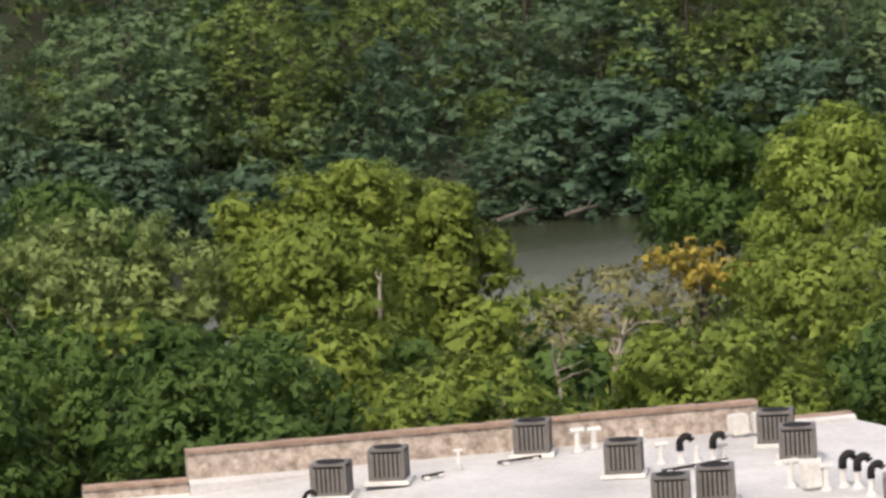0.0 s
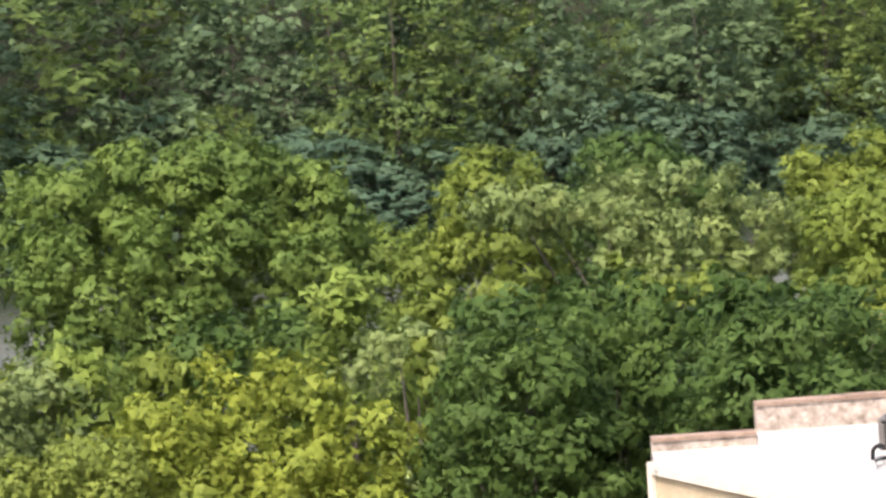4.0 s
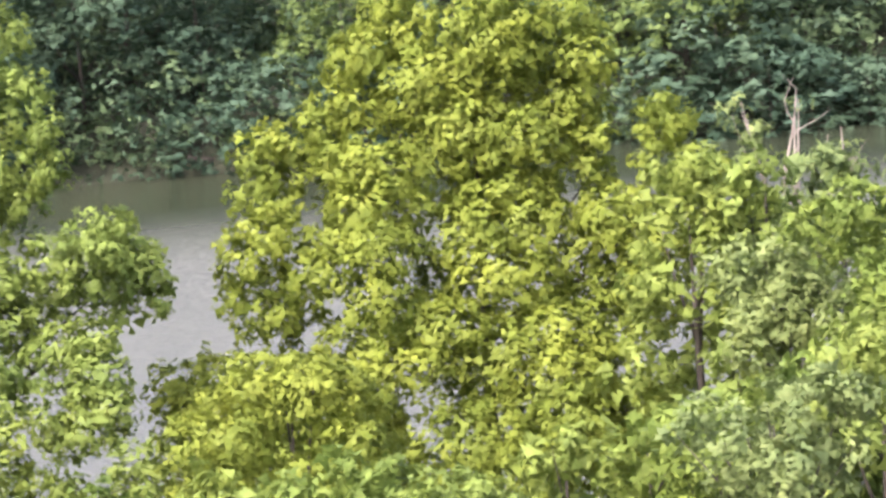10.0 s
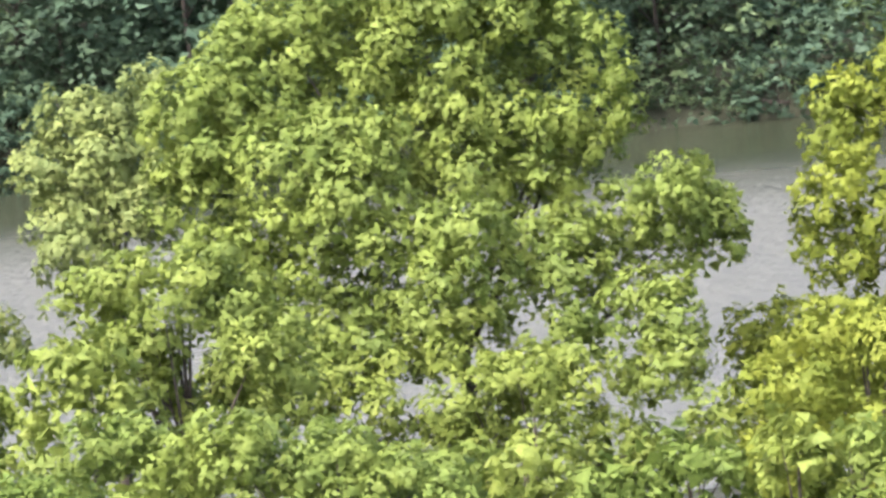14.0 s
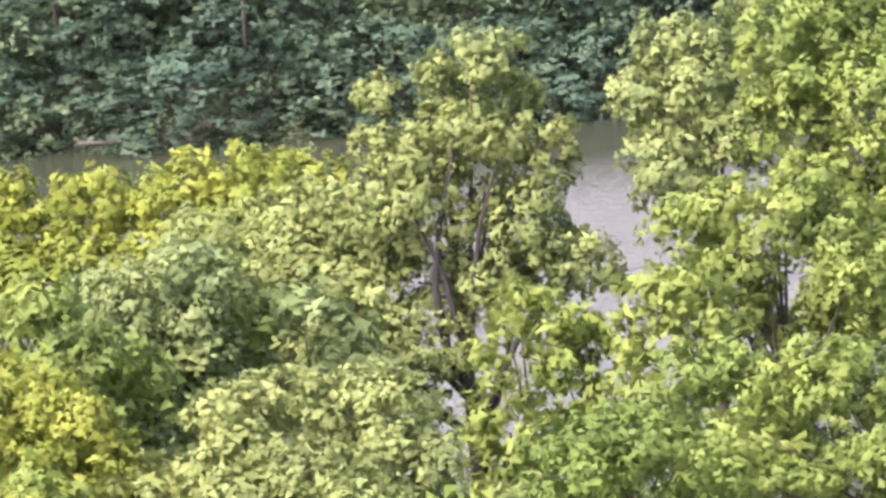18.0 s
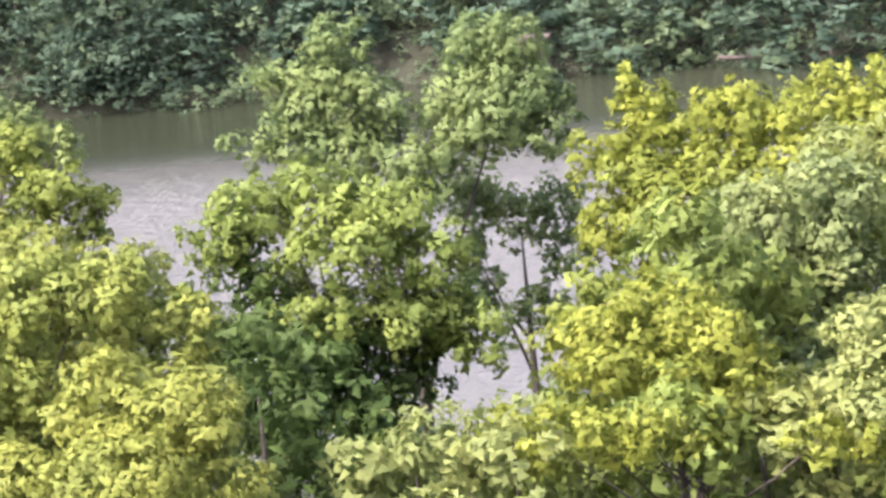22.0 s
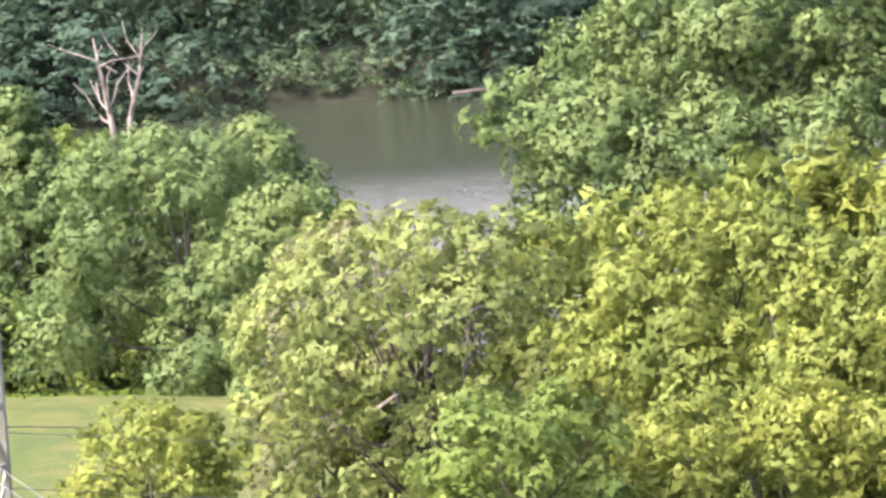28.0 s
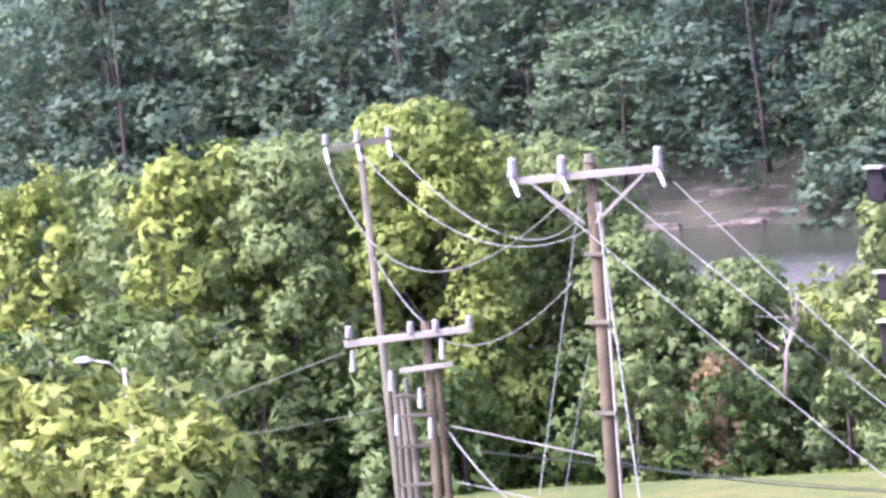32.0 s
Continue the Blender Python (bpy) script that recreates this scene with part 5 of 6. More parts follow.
# ---- the flat-roofed building ----
LEFT, BACK, STEP_DOWN, RIGHT = (44.4, 129.65), (46.37, 129.2), (57.4, 127.05), (59.3, 126.8)
NEAR_L, NEAR_R = (48.6, 106.0), (60.5, 106.0)
building = thing("building", 0, 0, 0, "low tan building with a white flat roof and brick parapet", "building")
bm = prism_bm([LEFT, NEAR_L, NEAR_R, RIGHT, STEP_DOWN, BACK], 15.0, [23.42, 23.42, 23.9, 23.9, 23.9, 23.6])
part("wall", bm, STUCCO, building)
roof_plan = [LEFT, NEAR_L, (52.0, 106.0), NEAR_R, RIGHT, STEP_DOWN, (49.5, 128.55), BACK]
bm = prism_bm(roof_plan, 23.3, [23.56, 23.56, 24.05, 24.05, 24.05, 24.05, 24.03, 23.75])
part("roof", bm, ROOF_WHITE, building, "white coated roof membrane")


def along(a, b, s, off=0.0):
    a, b = Vector((*a, 0)), Vector((*b, 0))
    d = (b - a).normalized()
    n = Vector((d.y, -d.x, 0))
    p = a + d * s + n * off
    return p.x, p.y


def parapet(a, b, low, high, thick=0.24, cap=0.07):
    length = (Vector(b) - Vector(a)).length
    quad = [along(a, b, 0), along(a, b, length), along(a, b, length, thick), along(a, b, 0, thick)]
    wall = part("parapet", prism_bm(quad, low, high - cap), BRICK, building, "stained brick parapet")
    n = max(2, round(length / 0.6))
    for i in range(n):
        s0, s1 = length * i / n + 0.006, length * (i + 1) / n - 0.006
        q = [along(a, b, s0, -0.05), along(a, b, s1, -0.05), along(a, b, s1, thick + 0.05), along(a, b, s0, thick + 0.05)]
        part("coping_tile", prism_bm(q, high - cap + 0.002, high + random.uniform(-0.012, 0.012)), COPING, wall)
    # white coating runs up the foot of the wall
    q = [along(a, b, 0, thick + 0.01), along(a, b, length, thick + 0.01), along(a, b, length, thick + 0.2), along(a, b, 0, thick + 0.2)]
    part("flashing", prism_bm(q, low, [low + 0.34, low + 0.34, low + 0.27, low + 0.27]), ROOF_WHITE, building)


parapet(LEFT, BACK, 23.45, 24.06)
parapet(BACK, STEP_DOWN, 23.7, 24.61)
parapet(STEP_DOWN, RIGHT, 23.85, 24.2)
side = (Vector(NEAR_L) - Vector(LEFT)).length
for s0, s1, lo, hi, mat, name in ((0.0, side, 23.36, 23.58, TRIM_CREAM, "gutter"), (0.0, 0.16, 15.0, 23.35, TRIM_CREAM, "corner_trim"), (0.0, side, 22.75, 22.79, TRIM_CREAM, "ledge"), (0.0, side, 21.9, 21.94, TRIM_CREAM, "ledge"), (0.0, side, 21.0, 21.04, TRIM_CREAM, "ledge")):
    q = [along(LEFT, NEAR_L, s0, 0.012), along(LEFT, NEAR_L, s1, 0.012), along(LEFT, NEAR_L, s1, 0.11), along(LEFT, NEAR_L, s0, 0.11)]
    part(name, prism_bm(q, lo, hi), mat, building)


def roof_z(x):
    return float(np.interp(x, [44.4, 49.5], [23.56, 24.05]))


def ac_unit():
    ob = thing("air_conditioner", 0, 0, 0, "grey louvred air-conditioning condenser on a roof pad", "air conditioner", "condensers on the roof")
    w, h = 0.70, 0.60
    part("pad", box_bm((0.86, 0.86, 0.08), (0, 0, 0.04), 0.01), PIPE_PALE, ob)
    body = part("body", box_bm((w - 0.05, w - 0.05, h - 0.14), (0, 0, 0.07 + h / 2), 0.0), DARK, ob)
    for sx, sy in ((1, 1), (1, -1), (-1, 1), (-1, -1)):
        part("corner_post", box_bm((0.06, 0.06, h - 0.06), (sx * (w / 2 - 0.03), sy * (w / 2 - 0.03), 0.08 + h / 2), 0.008), GREY_CASE, ob)
    part("base_pan", box_bm((w, w, 0.07), (0, 0, 0.115), 0.01), GREY_CASE, ob)
    top = part("top", box_bm((w, w, 0.05), (0, 0, 0.08 + h - 0.025), 0.015), GREY_CASE, ob)
    bm = bmesh.new()
    bmesh.ops.create_cone(bm, cap_ends=True, segments=20, radius1=0.27, radius2=0.27, depth=0.02, matrix=pose(0, 0, 0.08 + h + 0.008))
    part("fan_grille", bm, DARK, top)
    for k in range(4):
        for i in range(7):
            s = -w / 2 + 0.09 + i * (w - 0.18) / 6
            x, y = ((s, w / 2 - 0.012), (s, -w / 2 + 0.012), (w / 2 - 0.012, s), (-w / 2 + 0.012, s))[k]
            part("slat", box_bm((0.05, 0.014, h - 0.16) if k < 2 else (0.014, 0.05, h - 0.16), (x, y, 0.08 + h / 2)), GREY_CASE, body)
    return ob


UNITS = [(48.0, 125.7, 10), (49.25, 125.9, 12), (52.63, 126.9, 14), (52.97, 123.32, 14), (51.95, 118.87, 16), (53.03, 119.3, 16), (56.74, 124.67, 14), (56.25, 122.64, 16), (55.18, 115.91, 16)]
first = ac_unit()
for i, (x, y, a) in enumerate(UNITS):
    m = pose(x, y, roof_z(x) + 0.002, 0, 0, a - 42)
    if i:
        copy_thing(first, m)
    else:
        first.matrix_basis = m


def vent(x, y, high, wide, kind):
    z = roof_z(x)
    dark = kind == "elbow"
    label = {"elbow": "black gooseneck vent pipe on the white roof", "tee": "pale capped vent pipe on the white roof", "plain": "pale vent pipe on the white roof", "box": "white boxy roof vent"}[kind]
    ob = thing("roof_vent", x, y, z, label, "vent pipe", "vents on the roof")
    part("collar", bar_bm((0, 0, 0), (0, 0, 0.1), wide * 2.6, wide * 1.5, 10), ROOF_WHITE, ob)
    if kind == "box":
        part("hood", box_bm((0.34, 0.34, high), (0, 0, high / 2 + 0.05), 0.03), PIPE_PALE, ob)
        return
    part("pipe", bar_bm((0, 0, 0.05), (0, 0, high), wide, wide, 10), PIPE_PALE, ob)
    if kind == "elbow":
        path = [(0, 0, high - 0.12)] + [(0.13 - 0.13 * math.cos(a), 0, high + 0.14 * math.sin(a)) for a in np.linspace(0.1, 2.7, 7)]
        tubes_ob("gooseneck", [(path, [wide * 0.75] * len(path))], DARK, ob, 8)
    if kind == "tee":
        part("cap", bar_bm((-wide * 1.3, 0, high), (wide * 1.3, 0, high), wide * 0.95, None, 8), PIPE_PALE, ob)


for x, y, high, wide, kind in [(50.85, 126.35, 0.36, 0.06, "tee"), (53.45, 126.65, 0.42, 0.11, "tee"), (53.9, 126.9, 0.36, 0.11, "tee"), (54.9, 126.9, 0.26, 0.09, "plain"), (54.12, 124.2, 0.36, 0.10, "tee"),
                               (54.4, 123.95, 0.36, 0.10, "elbow"), (54.7, 123.85, 0.30, 0.09, "plain"), (54.93, 123.6, 0.38, 0.10, "elbow"), (55.17, 123.75, 0.28, 0.09, "tee")]:
    vent(x, y, high, wide, kind)
for x, y, high, wide, kind in [(54.8, 119.85, 0.48, 0.11, "tee"), (54.93, 119.25, 0.5, 0.1, "box"), (55.14, 119.05, 0.45, 0.09, "tee"), (55.55, 119.2, 0.46, 0.11, "elbow"), (55.68, 118.85, 0.44, 0.11, "elbow"),
                               (55.5, 117.9, 0.44, 0.1, "elbow"), (47.05, 124.7, 0.28, 0.06, "elbow"), (57.0, 125.9, 0.42, 0.12, "box"), (56.6, 126.1, 0.4, 0.12, "box")]:
    vent(x, y, high, wide, kind)
for i, (x, y, dx, dy) in enumerate([(51.6, 126.2, 0.95, 0.15), (53.6, 123.0, 0.9, 0.2), (49.8, 125.6, 0.5, 0.2), (47.2, 125.0, 0.6, 0.5), (54.5, 123.2, 0.6, 0.2)]):
    ob = thing("conduit", x, y, roof_z(x), "dark pipe run lying on the white roof", "pipe")
    part("pipe", bar_bm((0, 0, 0.06), (dx, dy, 0.06), 0.06, None, 8), DARK, ob)
    for k in (0.15, 0.85):
        part("block", box_bm((0.12, 0.2, 0.06), (dx * k, dy * k, 0.03), 0.008), PIPE_PALE, ob)

# ---- utility poles and lines ----
def pole(x, y, top, lean, wide, mat, label):
    z = ground_z(x, y)
    ob = thing("utility_pole", x, y, z - 0.1, label, "utility pole")
    tubes_ob("pole", [([(0, 0, -1.0), (0, 0, (top - z) * 0.5), (lean, 0, top - z + 0.1)], [wide * 0.5, wide * 0.44, wide * 0.36])], mat, ob, 12)
    return ob, z - 0.1


def insulator(parent, x, y, z, big=0.09, high=0.32):
    """A stack of porcelain sheds."""
    path, rad = [], []
    n = 6
    for i in range(n):
        h = z + high * i / n
        path += [(x, y, h), (x, y, h + high * 0.08)]
        k = 1.0 - 0.3 * i / n
        rad += [big * k, big * 0.45 * k]
    tubes_ob("insulator", [(path, rad)], PORCELAIN, parent, 8)


# tall brown pole with a dead-end crossarm
P1, z1 = pole(-52.88, 113.26, 31.75, 0.0, 0.27, POLE_WOOD, "tall brown wooden utility pole with a pale crossarm")
ax, ay = math.cos(radians(25)), math.sin(radians(25))
h = 31.57 - z1
part("crossarm", bar_bm((-1.33 * ax, -1.33 * ay - 0.16, h - 0.03), (1.33 * ax, 1.33 * ay - 0.16, h + 0.03), 0.115), ARM_WOOD, P1, "pale grey crossarm")
for s in (-1, 1):
    part("brace", bar_bm((s * 1.0 * ax, s * 1.0 * ay - 0.18, h - 0.05), (s * 0.1, -0.16, h - 0.85), 0.05), ARM_WOOD, P1)
for s, high in ((-1.28, 0.36), (-0.42, 0.34), (1.25, 0.38)):
    insulator(P1, s * ax, s * ay - 0.16, h + 0.05, 0.12, high)
    part("dead_end", bar_bm((s * ax, s * ay - 0.2, h), (s * ax + 0.28, s * ay - 0.55, h - 0.26), 0.09, 0.06, 8), PORCELAIN, P1)
part("pole_cap", bar_bm((0, 0, 31.75 - z1 + 0.02), (0, 0, 31.75 - z1 + 0.16), 0.24, 0.16, 10), POLE_GREY, P1)
part("riser_pipe", bar_bm((0.19, -0.05, 0.0), (0.17, -0.05, h - 0.5), 0.06, None, 8), ARM_WOOD, P1)
for k, zz in enumerate((1.4, 2.6, 4.2, 6.1)):
    part("bracket", box_bm((0.42, 0.1, 0.07), (0.02, -0.1, h - zz), 0.01), POLE_GREY, P1)

# thin grey pole farther back
P2, z2 = pole(-60.95, 120.45, 31.45, 0.0, 0.18, POLE_GREY, "slender grey wooden utility pole with a small crossarm")
h = 31.38 - z2
ax, ay = math.cos(radians(27)), math.sin(radians(27))
part("crossarm", bar_bm((-0.62 * ax, -0.62 * ay - 0.1, h - 0.05), (0.62 * ax, 0.62 * ay - 0.1, h + 0.02), 0.11), POLE_GREY, P2)
for s in (-0.58, 0.02, 0.6):
    insulator(P2, s * ax, s * ay - 0.1, h + 0.06, 0.085, 0.2)
    part("dead_end", bar_bm((s * ax, s * ay - 0.14, h - 0.02), (s * ax + 0.12, s * ay - 0.3, h - 0.3), 0.08, 0.06, 8), PORCELAIN, P2)
for dx, wide, zz in ((0.2, 0.10, 27.0), (0.34, 0.12, 26.6), (0.46, 0.10, 26.9)):
    part("riser_pipe", bar_bm((dx, -0.1, 0), (dx, -0.1, zz - z2), wide, None, 10), POLE_GREY, P2, "grey cable riser")

# double pole with cut-outs
P3, z3 = pole(-56.97, 114.62, 28.8, 0.0, 0.22, POLE_WOOD, "brown utility pole with fuse cut-outs and grey risers")
h = 28.6 - z3
ax, ay = math.cos(radians(26)), math.sin(radians(26))
part("crossarm", bar_bm((-1.4 * ax, -1.4 * ay - 0.15, h - 0.07), (0.9 * ax, 0.9 * ay - 0.15, h + 0.05), 0.11), ARM_WOOD, P3, "pale grey crossarm")
part("lower_arm", bar_bm((-0.45 * ax, -0.45 * ay - 0.15, h - 0.62), (0.5 * ax, 0.5 * ay - 0.15, h - 0.56), 0.08), ARM_WOOD, P3)
for s, zz in ((-1.3, 0.05), (-0.2, 0.05), (0.25, 0.05), (0.85, 0.08)):
    insulator(P3, s * ax, s * ay - 0.15, h + zz, 0.09, 0.22)
for s, zz in ((-1.25, -0.55), (0.35, -0.45), (-0.6, -0.95), (-0.1, -1.3), (-0.55, -1.75), (0.05, -1.85)):
    part("cutout", bar_bm((s * ax, s * ay - 0.2, h + zz), (s * ax + 0.03, s * ay - 0.24, h + zz + 0.36), 0.10, 0.07, 8), PORCELAIN, P3, "grey porcelain fuse cut-out")
part("second_pole", bar_bm((0.30, 0.1, 0), (0.16, 0.05, h - 0.55), 0.17, 0.13, 10), POLE_WOOD, P3)
for dx, wide, hh in ((-0.62, 0.10, h - 1.1), (-0.48, 0.12, h - 1.9), (-0.33, 0.14, h - 1.6)):
    part("riser_pipe", bar_bm((dx, -0.05, 0), (dx - 0.03, -0.05, hh), wide, None, 10), POLE_GREY, P3, "grey cable riser")
for zz in (-1.1, -1.45, -2.0, -2.7):
    part("bracket", box_bm((0.7, 0.08, 0.06), (-0.25, -0.16, h + zz), 0.008, 26), POLE_GREY, P3)


# the poles and the gantry all stand a little out of plumb, leaning downstream
SWAY_AT = Vector((-51.73, 113.89, 29.84))
SWAY = Matrix.Translation(SWAY_AT) @ Matrix.Rotation(radians(2.6), 4, Vector((-0.4106, 0.9039, -0.1203))) @ Matrix.Translation(-SWAY_AT)
for ob in (P1, P2, P3):
    ob.matrix_basis = SWAY @ ob.matrix_basis


# the slender pole leans more than the others
LEAN_AT = Vector((-60.95, 120.45, 31.45))
P2.matrix_basis = Matrix.Translation(LEAN_AT) @ Matrix.Rotation(radians(-2.2), 4, Vector((-0.4106, 0.9039, -0.1203))) @ Matrix.Translation(-LEAN_AT) @ P2.matrix_basis


def cable(a, m, b, label, wide):
    """A hanging line from a to b that passes m."""
    a, m, b = Vector(a), Vector(m), Vector(b)
    k = (m - a).length / ((m - a).length + (b - m).length)
    path = []
    for i in range(17):
        u = i / 16
        path.append(tuple(a * ((u - k) * (u - 1) / k) + m * (u * (u - 1) / (k * (k - 1))) + b * (u * (u - k) / (1 - k))))
    verts, faces = tube(path, [wide / 2] * len(path), 5)
    ob = mesh_ob("power_line", verts, faces, CABLE, None, True)
    return tagged(ob, label, "cable", "power lines")


cable((-61.45, 120.20, 31.50), (-57.93, 116.38, 29.73), (-53.06, 113.18, 31.40), "slack power line between two utility poles", 0.025)
cable((-60.96, 120.45, 31.64), (-56.95, 116.86, 30.17), (-52.89, 113.26, 30.68), "slack power line between two utility poles", 0.025)
cable((-60.29, 120.79, 31.39), (-56.31, 117.17, 30.10), (-52.84, 113.28, 31.12), "slack power line between two utility poles", 0.025)
cable((-60.83, 120.52, 29.48), (-58.62, 117.15, 29.04), (-57.01, 114.60, 29.01), "slack power line between two utility poles", 0.028)
cable((-56.80, 114.71, 28.70), (-55.36, 113.74, 28.70), (-53.27, 113.08, 29.79), "slack power line between two utility poles", 0.022)
cable((-51.31, 113.43, 31.37), (-47.36, 109.17, 29.76), (-32.56, 90.31, 26.85), "taut power line running down past the poles", 0.022)
cable((-52.56, 113.19, 31.53), (-46.95, 108.26, 29.18), (-32.90, 90.18, 26.93), "taut power line running down past the poles", 0.022)
cable((-53.82, 113.04, 31.52), (-50.19, 109.00, 30.40), (-32.97, 88.03, 26.80), "taut power line running down past the poles", 0.022)
cable((-52.97, 113.22, 31.44), (-52.07, 109.78, 29.31), (-51.17, 106.33, 27.18), "guy wire of a utility pole", 0.017)
cable((-53.17, 113.13, 28.47), (-52.42, 110.72, 27.65), (-51.66, 108.31, 26.82), "guy wire of a utility pole", 0.014)
cable((-52.69, 113.13, 31.13), (-52.02, 111.90, 28.50), (-51.36, 110.66, 25.86), "pale guy wire of a utility pole", 0.037)
cable((-56.78, 114.72, 27.10), (-55.03, 113.90, 26.90), (-53.22, 113.11, 26.68), "twisted service cable between poles", 0.031)
cable((-53.17, 113.13, 26.67), (-61.30, 136.90, 22.19), (-71.97, 191.95, 11.75), "twisted service cable over the meadow", 0.037)
cable((-56.80, 114.71, 26.08), (-55.27, 113.23, 26.14), (-52.70, 112.25, 25.71), "service cable below the poles", 0.031)
cable((-56.78, 114.49, 27.12), (-56.02, 113.98, 26.46), (-55.11, 113.31, 25.93), "loose cable beside a pole", 0.031)
cable((-71.22, 132.01, 25.01), (-64.96, 124.02, 26.78), (-58.32, 113.94, 28.64), "thin distant line over the trees", 0.019)
cable((-71.72, 131.74, 24.31), (-67.30, 128.44, 25.09), (-61.18, 121.46, 26.53), "thin distant line over the trees", 0.015)
cable((-61.68, 125.68, 24.86), (-60.33, 137.33, 22.03), (-55.44, 160.71, 16.44), "thin pale line over the meadow", 0.020)
cable((-61.81, 125.62, 23.82), (-59.39, 137.74, 20.66), (-55.59, 160.65, 15.09), "thin pale line over the meadow", 0.020)

# ---- railway signal cantilever ----
GX, GY = -44.66, 113.6
gz = ground_z(GX, GY)
gantry = thing("signal_gantry", GX, GY, gz - 0.1, "silver lattice railway signal cantilever with black signal heads", "signal gantry")
out = Vector((0.005, -1.0, 0)).normalized()
cross = Vector((1.0, 0.005, 0))
TOP, LOW = 29.64 - gz + 0.1, 28.23 - gz + 0.1


def gp(s, c, z):
    """A place on the cantilever: along the arm, across it, height."""
    p = out * s + cross * c
    return (p.x, p.y, z)


mast_c, mast_s = (-0.42, 0.42), (-0.34, 0.36)
for c in mast_c:
    for s in mast_s:
        part("mast_leg", bar_bm(gp(s, c, -0.8), gp(s, c, TOP), 0.11), GALV, gantry)
n = 9
for i in range(n):
    z0, z1_ = TOP - 1.45 - i * 1.05, TOP - 1.45 - (i + 1) * 1.05
    if z1_ < -0.3:
        break
    for c in mast_c:
        part("mast_strut", bar_bm(gp(mast_s[0], c, z0), gp(mast_s[1], c, z0), 0.08), GALV, gantry)
        a, b = (mast_s if i % 2 else mast_s[::-1])
        part("mast_brace", bar_bm(gp(a, c, z0), gp(b, c, z1_), 0.055), GALV, gantry)
    for s in mast_s:
        part("mast_strut", bar_bm(gp(s, mast_c[0], z0), gp(s, mast_c[1], z0), 0.09), GALV, gantry)
        part("mast_brace", bar_bm(gp(s, mast_c[0], z0), gp(s, mast_c[1], z1_), 0.06), GALV, gantry)
        part("mast_brace", bar_bm(gp(s + 0.03, mast_c[1], z0), gp(s + 0.03, mast_c[0], z1_), 0.06), GALV, gantry)
arm_c = (-0.46, 0.42)
LENGTH = 5.05
for c in arm_c:
    part("top_chord", bar_bm(gp(-0.4, c, TOP), gp(LENGTH, c, TOP), 0.12), GALV, gantry)
    part("bottom_chord", bar_bm(gp(-0.4, c, LOW), gp(LENGTH - 0.1, c, LOW), 0.12), GALV, gantry)
    for i in range(8):
        s = 0.5 + i * (LENGTH - 0.6) / 7
        part("upright", bar_bm(gp(s, c, LOW), gp(s, c, TOP), 0.06), GALV, gantry)
        if i < 7:
            part("diagonal", bar_bm(gp(s, c, TOP), gp(s + (LENGTH - 0.6) / 7, c, LOW), 0.06), GALV, gantry)
for i in range(8):
    s = 0.5 + i * (LENGTH - 0.6) / 7
    part("cross_strut", bar_bm(gp(s, arm_c[0], LOW), gp(s, arm_c[1], LOW), 0.07), GALV, gantry)
    part("cross_strut", bar_bm(gp(s, arm_c[0], TOP), gp(s, arm_c[1], TOP), 0.07), GALV, gantry)
part("lower_deck", prism_bm([gp(0.4, -0.36, 0)[:2], gp(LENGTH - 0.2, -0.36, 0)[:2], gp(LENGTH - 0.2, 0.36, 0)[:2], gp(0.4, 0.36, 0)[:2]], LOW + 0.06, LOW + 0.09), GALV, gantry, "steel grating walkway")
part("deck", prism_bm([gp(0.0, -0.62, 0)[:2], gp(LENGTH + 0.15, -0.62, 0)[:2], gp(LENGTH + 0.15, 0.5, 0)[:2], gp(0.0, 0.5, 0)[:2]], TOP + 0.065, TOP + 0.105), GALV, gantry, "steel grating walkway")
for c in (-0.6, 0.48):
    for z in (0.42, 0.72):
        part("hand_rail", bar_bm(gp(0.8, c, TOP + z), gp(LENGTH + 0.1, c, TOP + z), 0.05, None, 8), GALV, gantry)
    for i in range(8):
        s = 0.8 + i * (LENGTH - 0.7) / 7
        part("rail_post", bar_bm(gp(s, c, TOP + 0.1), gp(s, c, TOP + 0.73), 0.05, None, 8), GALV, gantry)
for s in (0.8, LENGTH + 0.1):
    for z in (0.42, 0.72):
        part("hand_rail", bar_bm(gp(s, -0.6, TOP + z), gp(s, 0.48, TOP + z), 0.05, None, 8), GALV, gantry)


def signal(s, c, top, low, name):
    """A signal mast with ladder cage, black backboard and hooded head."""
    post = part(name, bar_bm(gp(s, c, TOP + 0.1 if top > TOP else low), gp(s, c, max(top, TOP + 0.1)), 0.13, None, 10), GALV, gantry)
    return post


def head(s, c, z, high=0.62):
    at = gp(s, c, z)
    ob = part("signal_head", box_bm((0.34, 0.14, high), (at[0], at[1], at[2]), 0.03, -6), DARK, gantry, "black signal backboard")
    part("hood", bar_bm((at[0] + 0.26, at[1], at[2]), (at[0] + 0.26, at[1] - 0.28, at[2] - 0.02), 0.2, None, 10), DARK, ob)
    part("lamp_case", box_bm((0.16, 0.2, high * 0.85), (at[0] + 0.29, at[1] + 0.12, at[2]), 0.02, -6), DARK, ob)
    part("visor", box_bm((0.36, 0.22, 0.04), (at[0] - 0.02, at[1] - 0.05, at[2] + high / 2 + 0.03), 0.01, -6), GALV, ob, "pale visor edge")


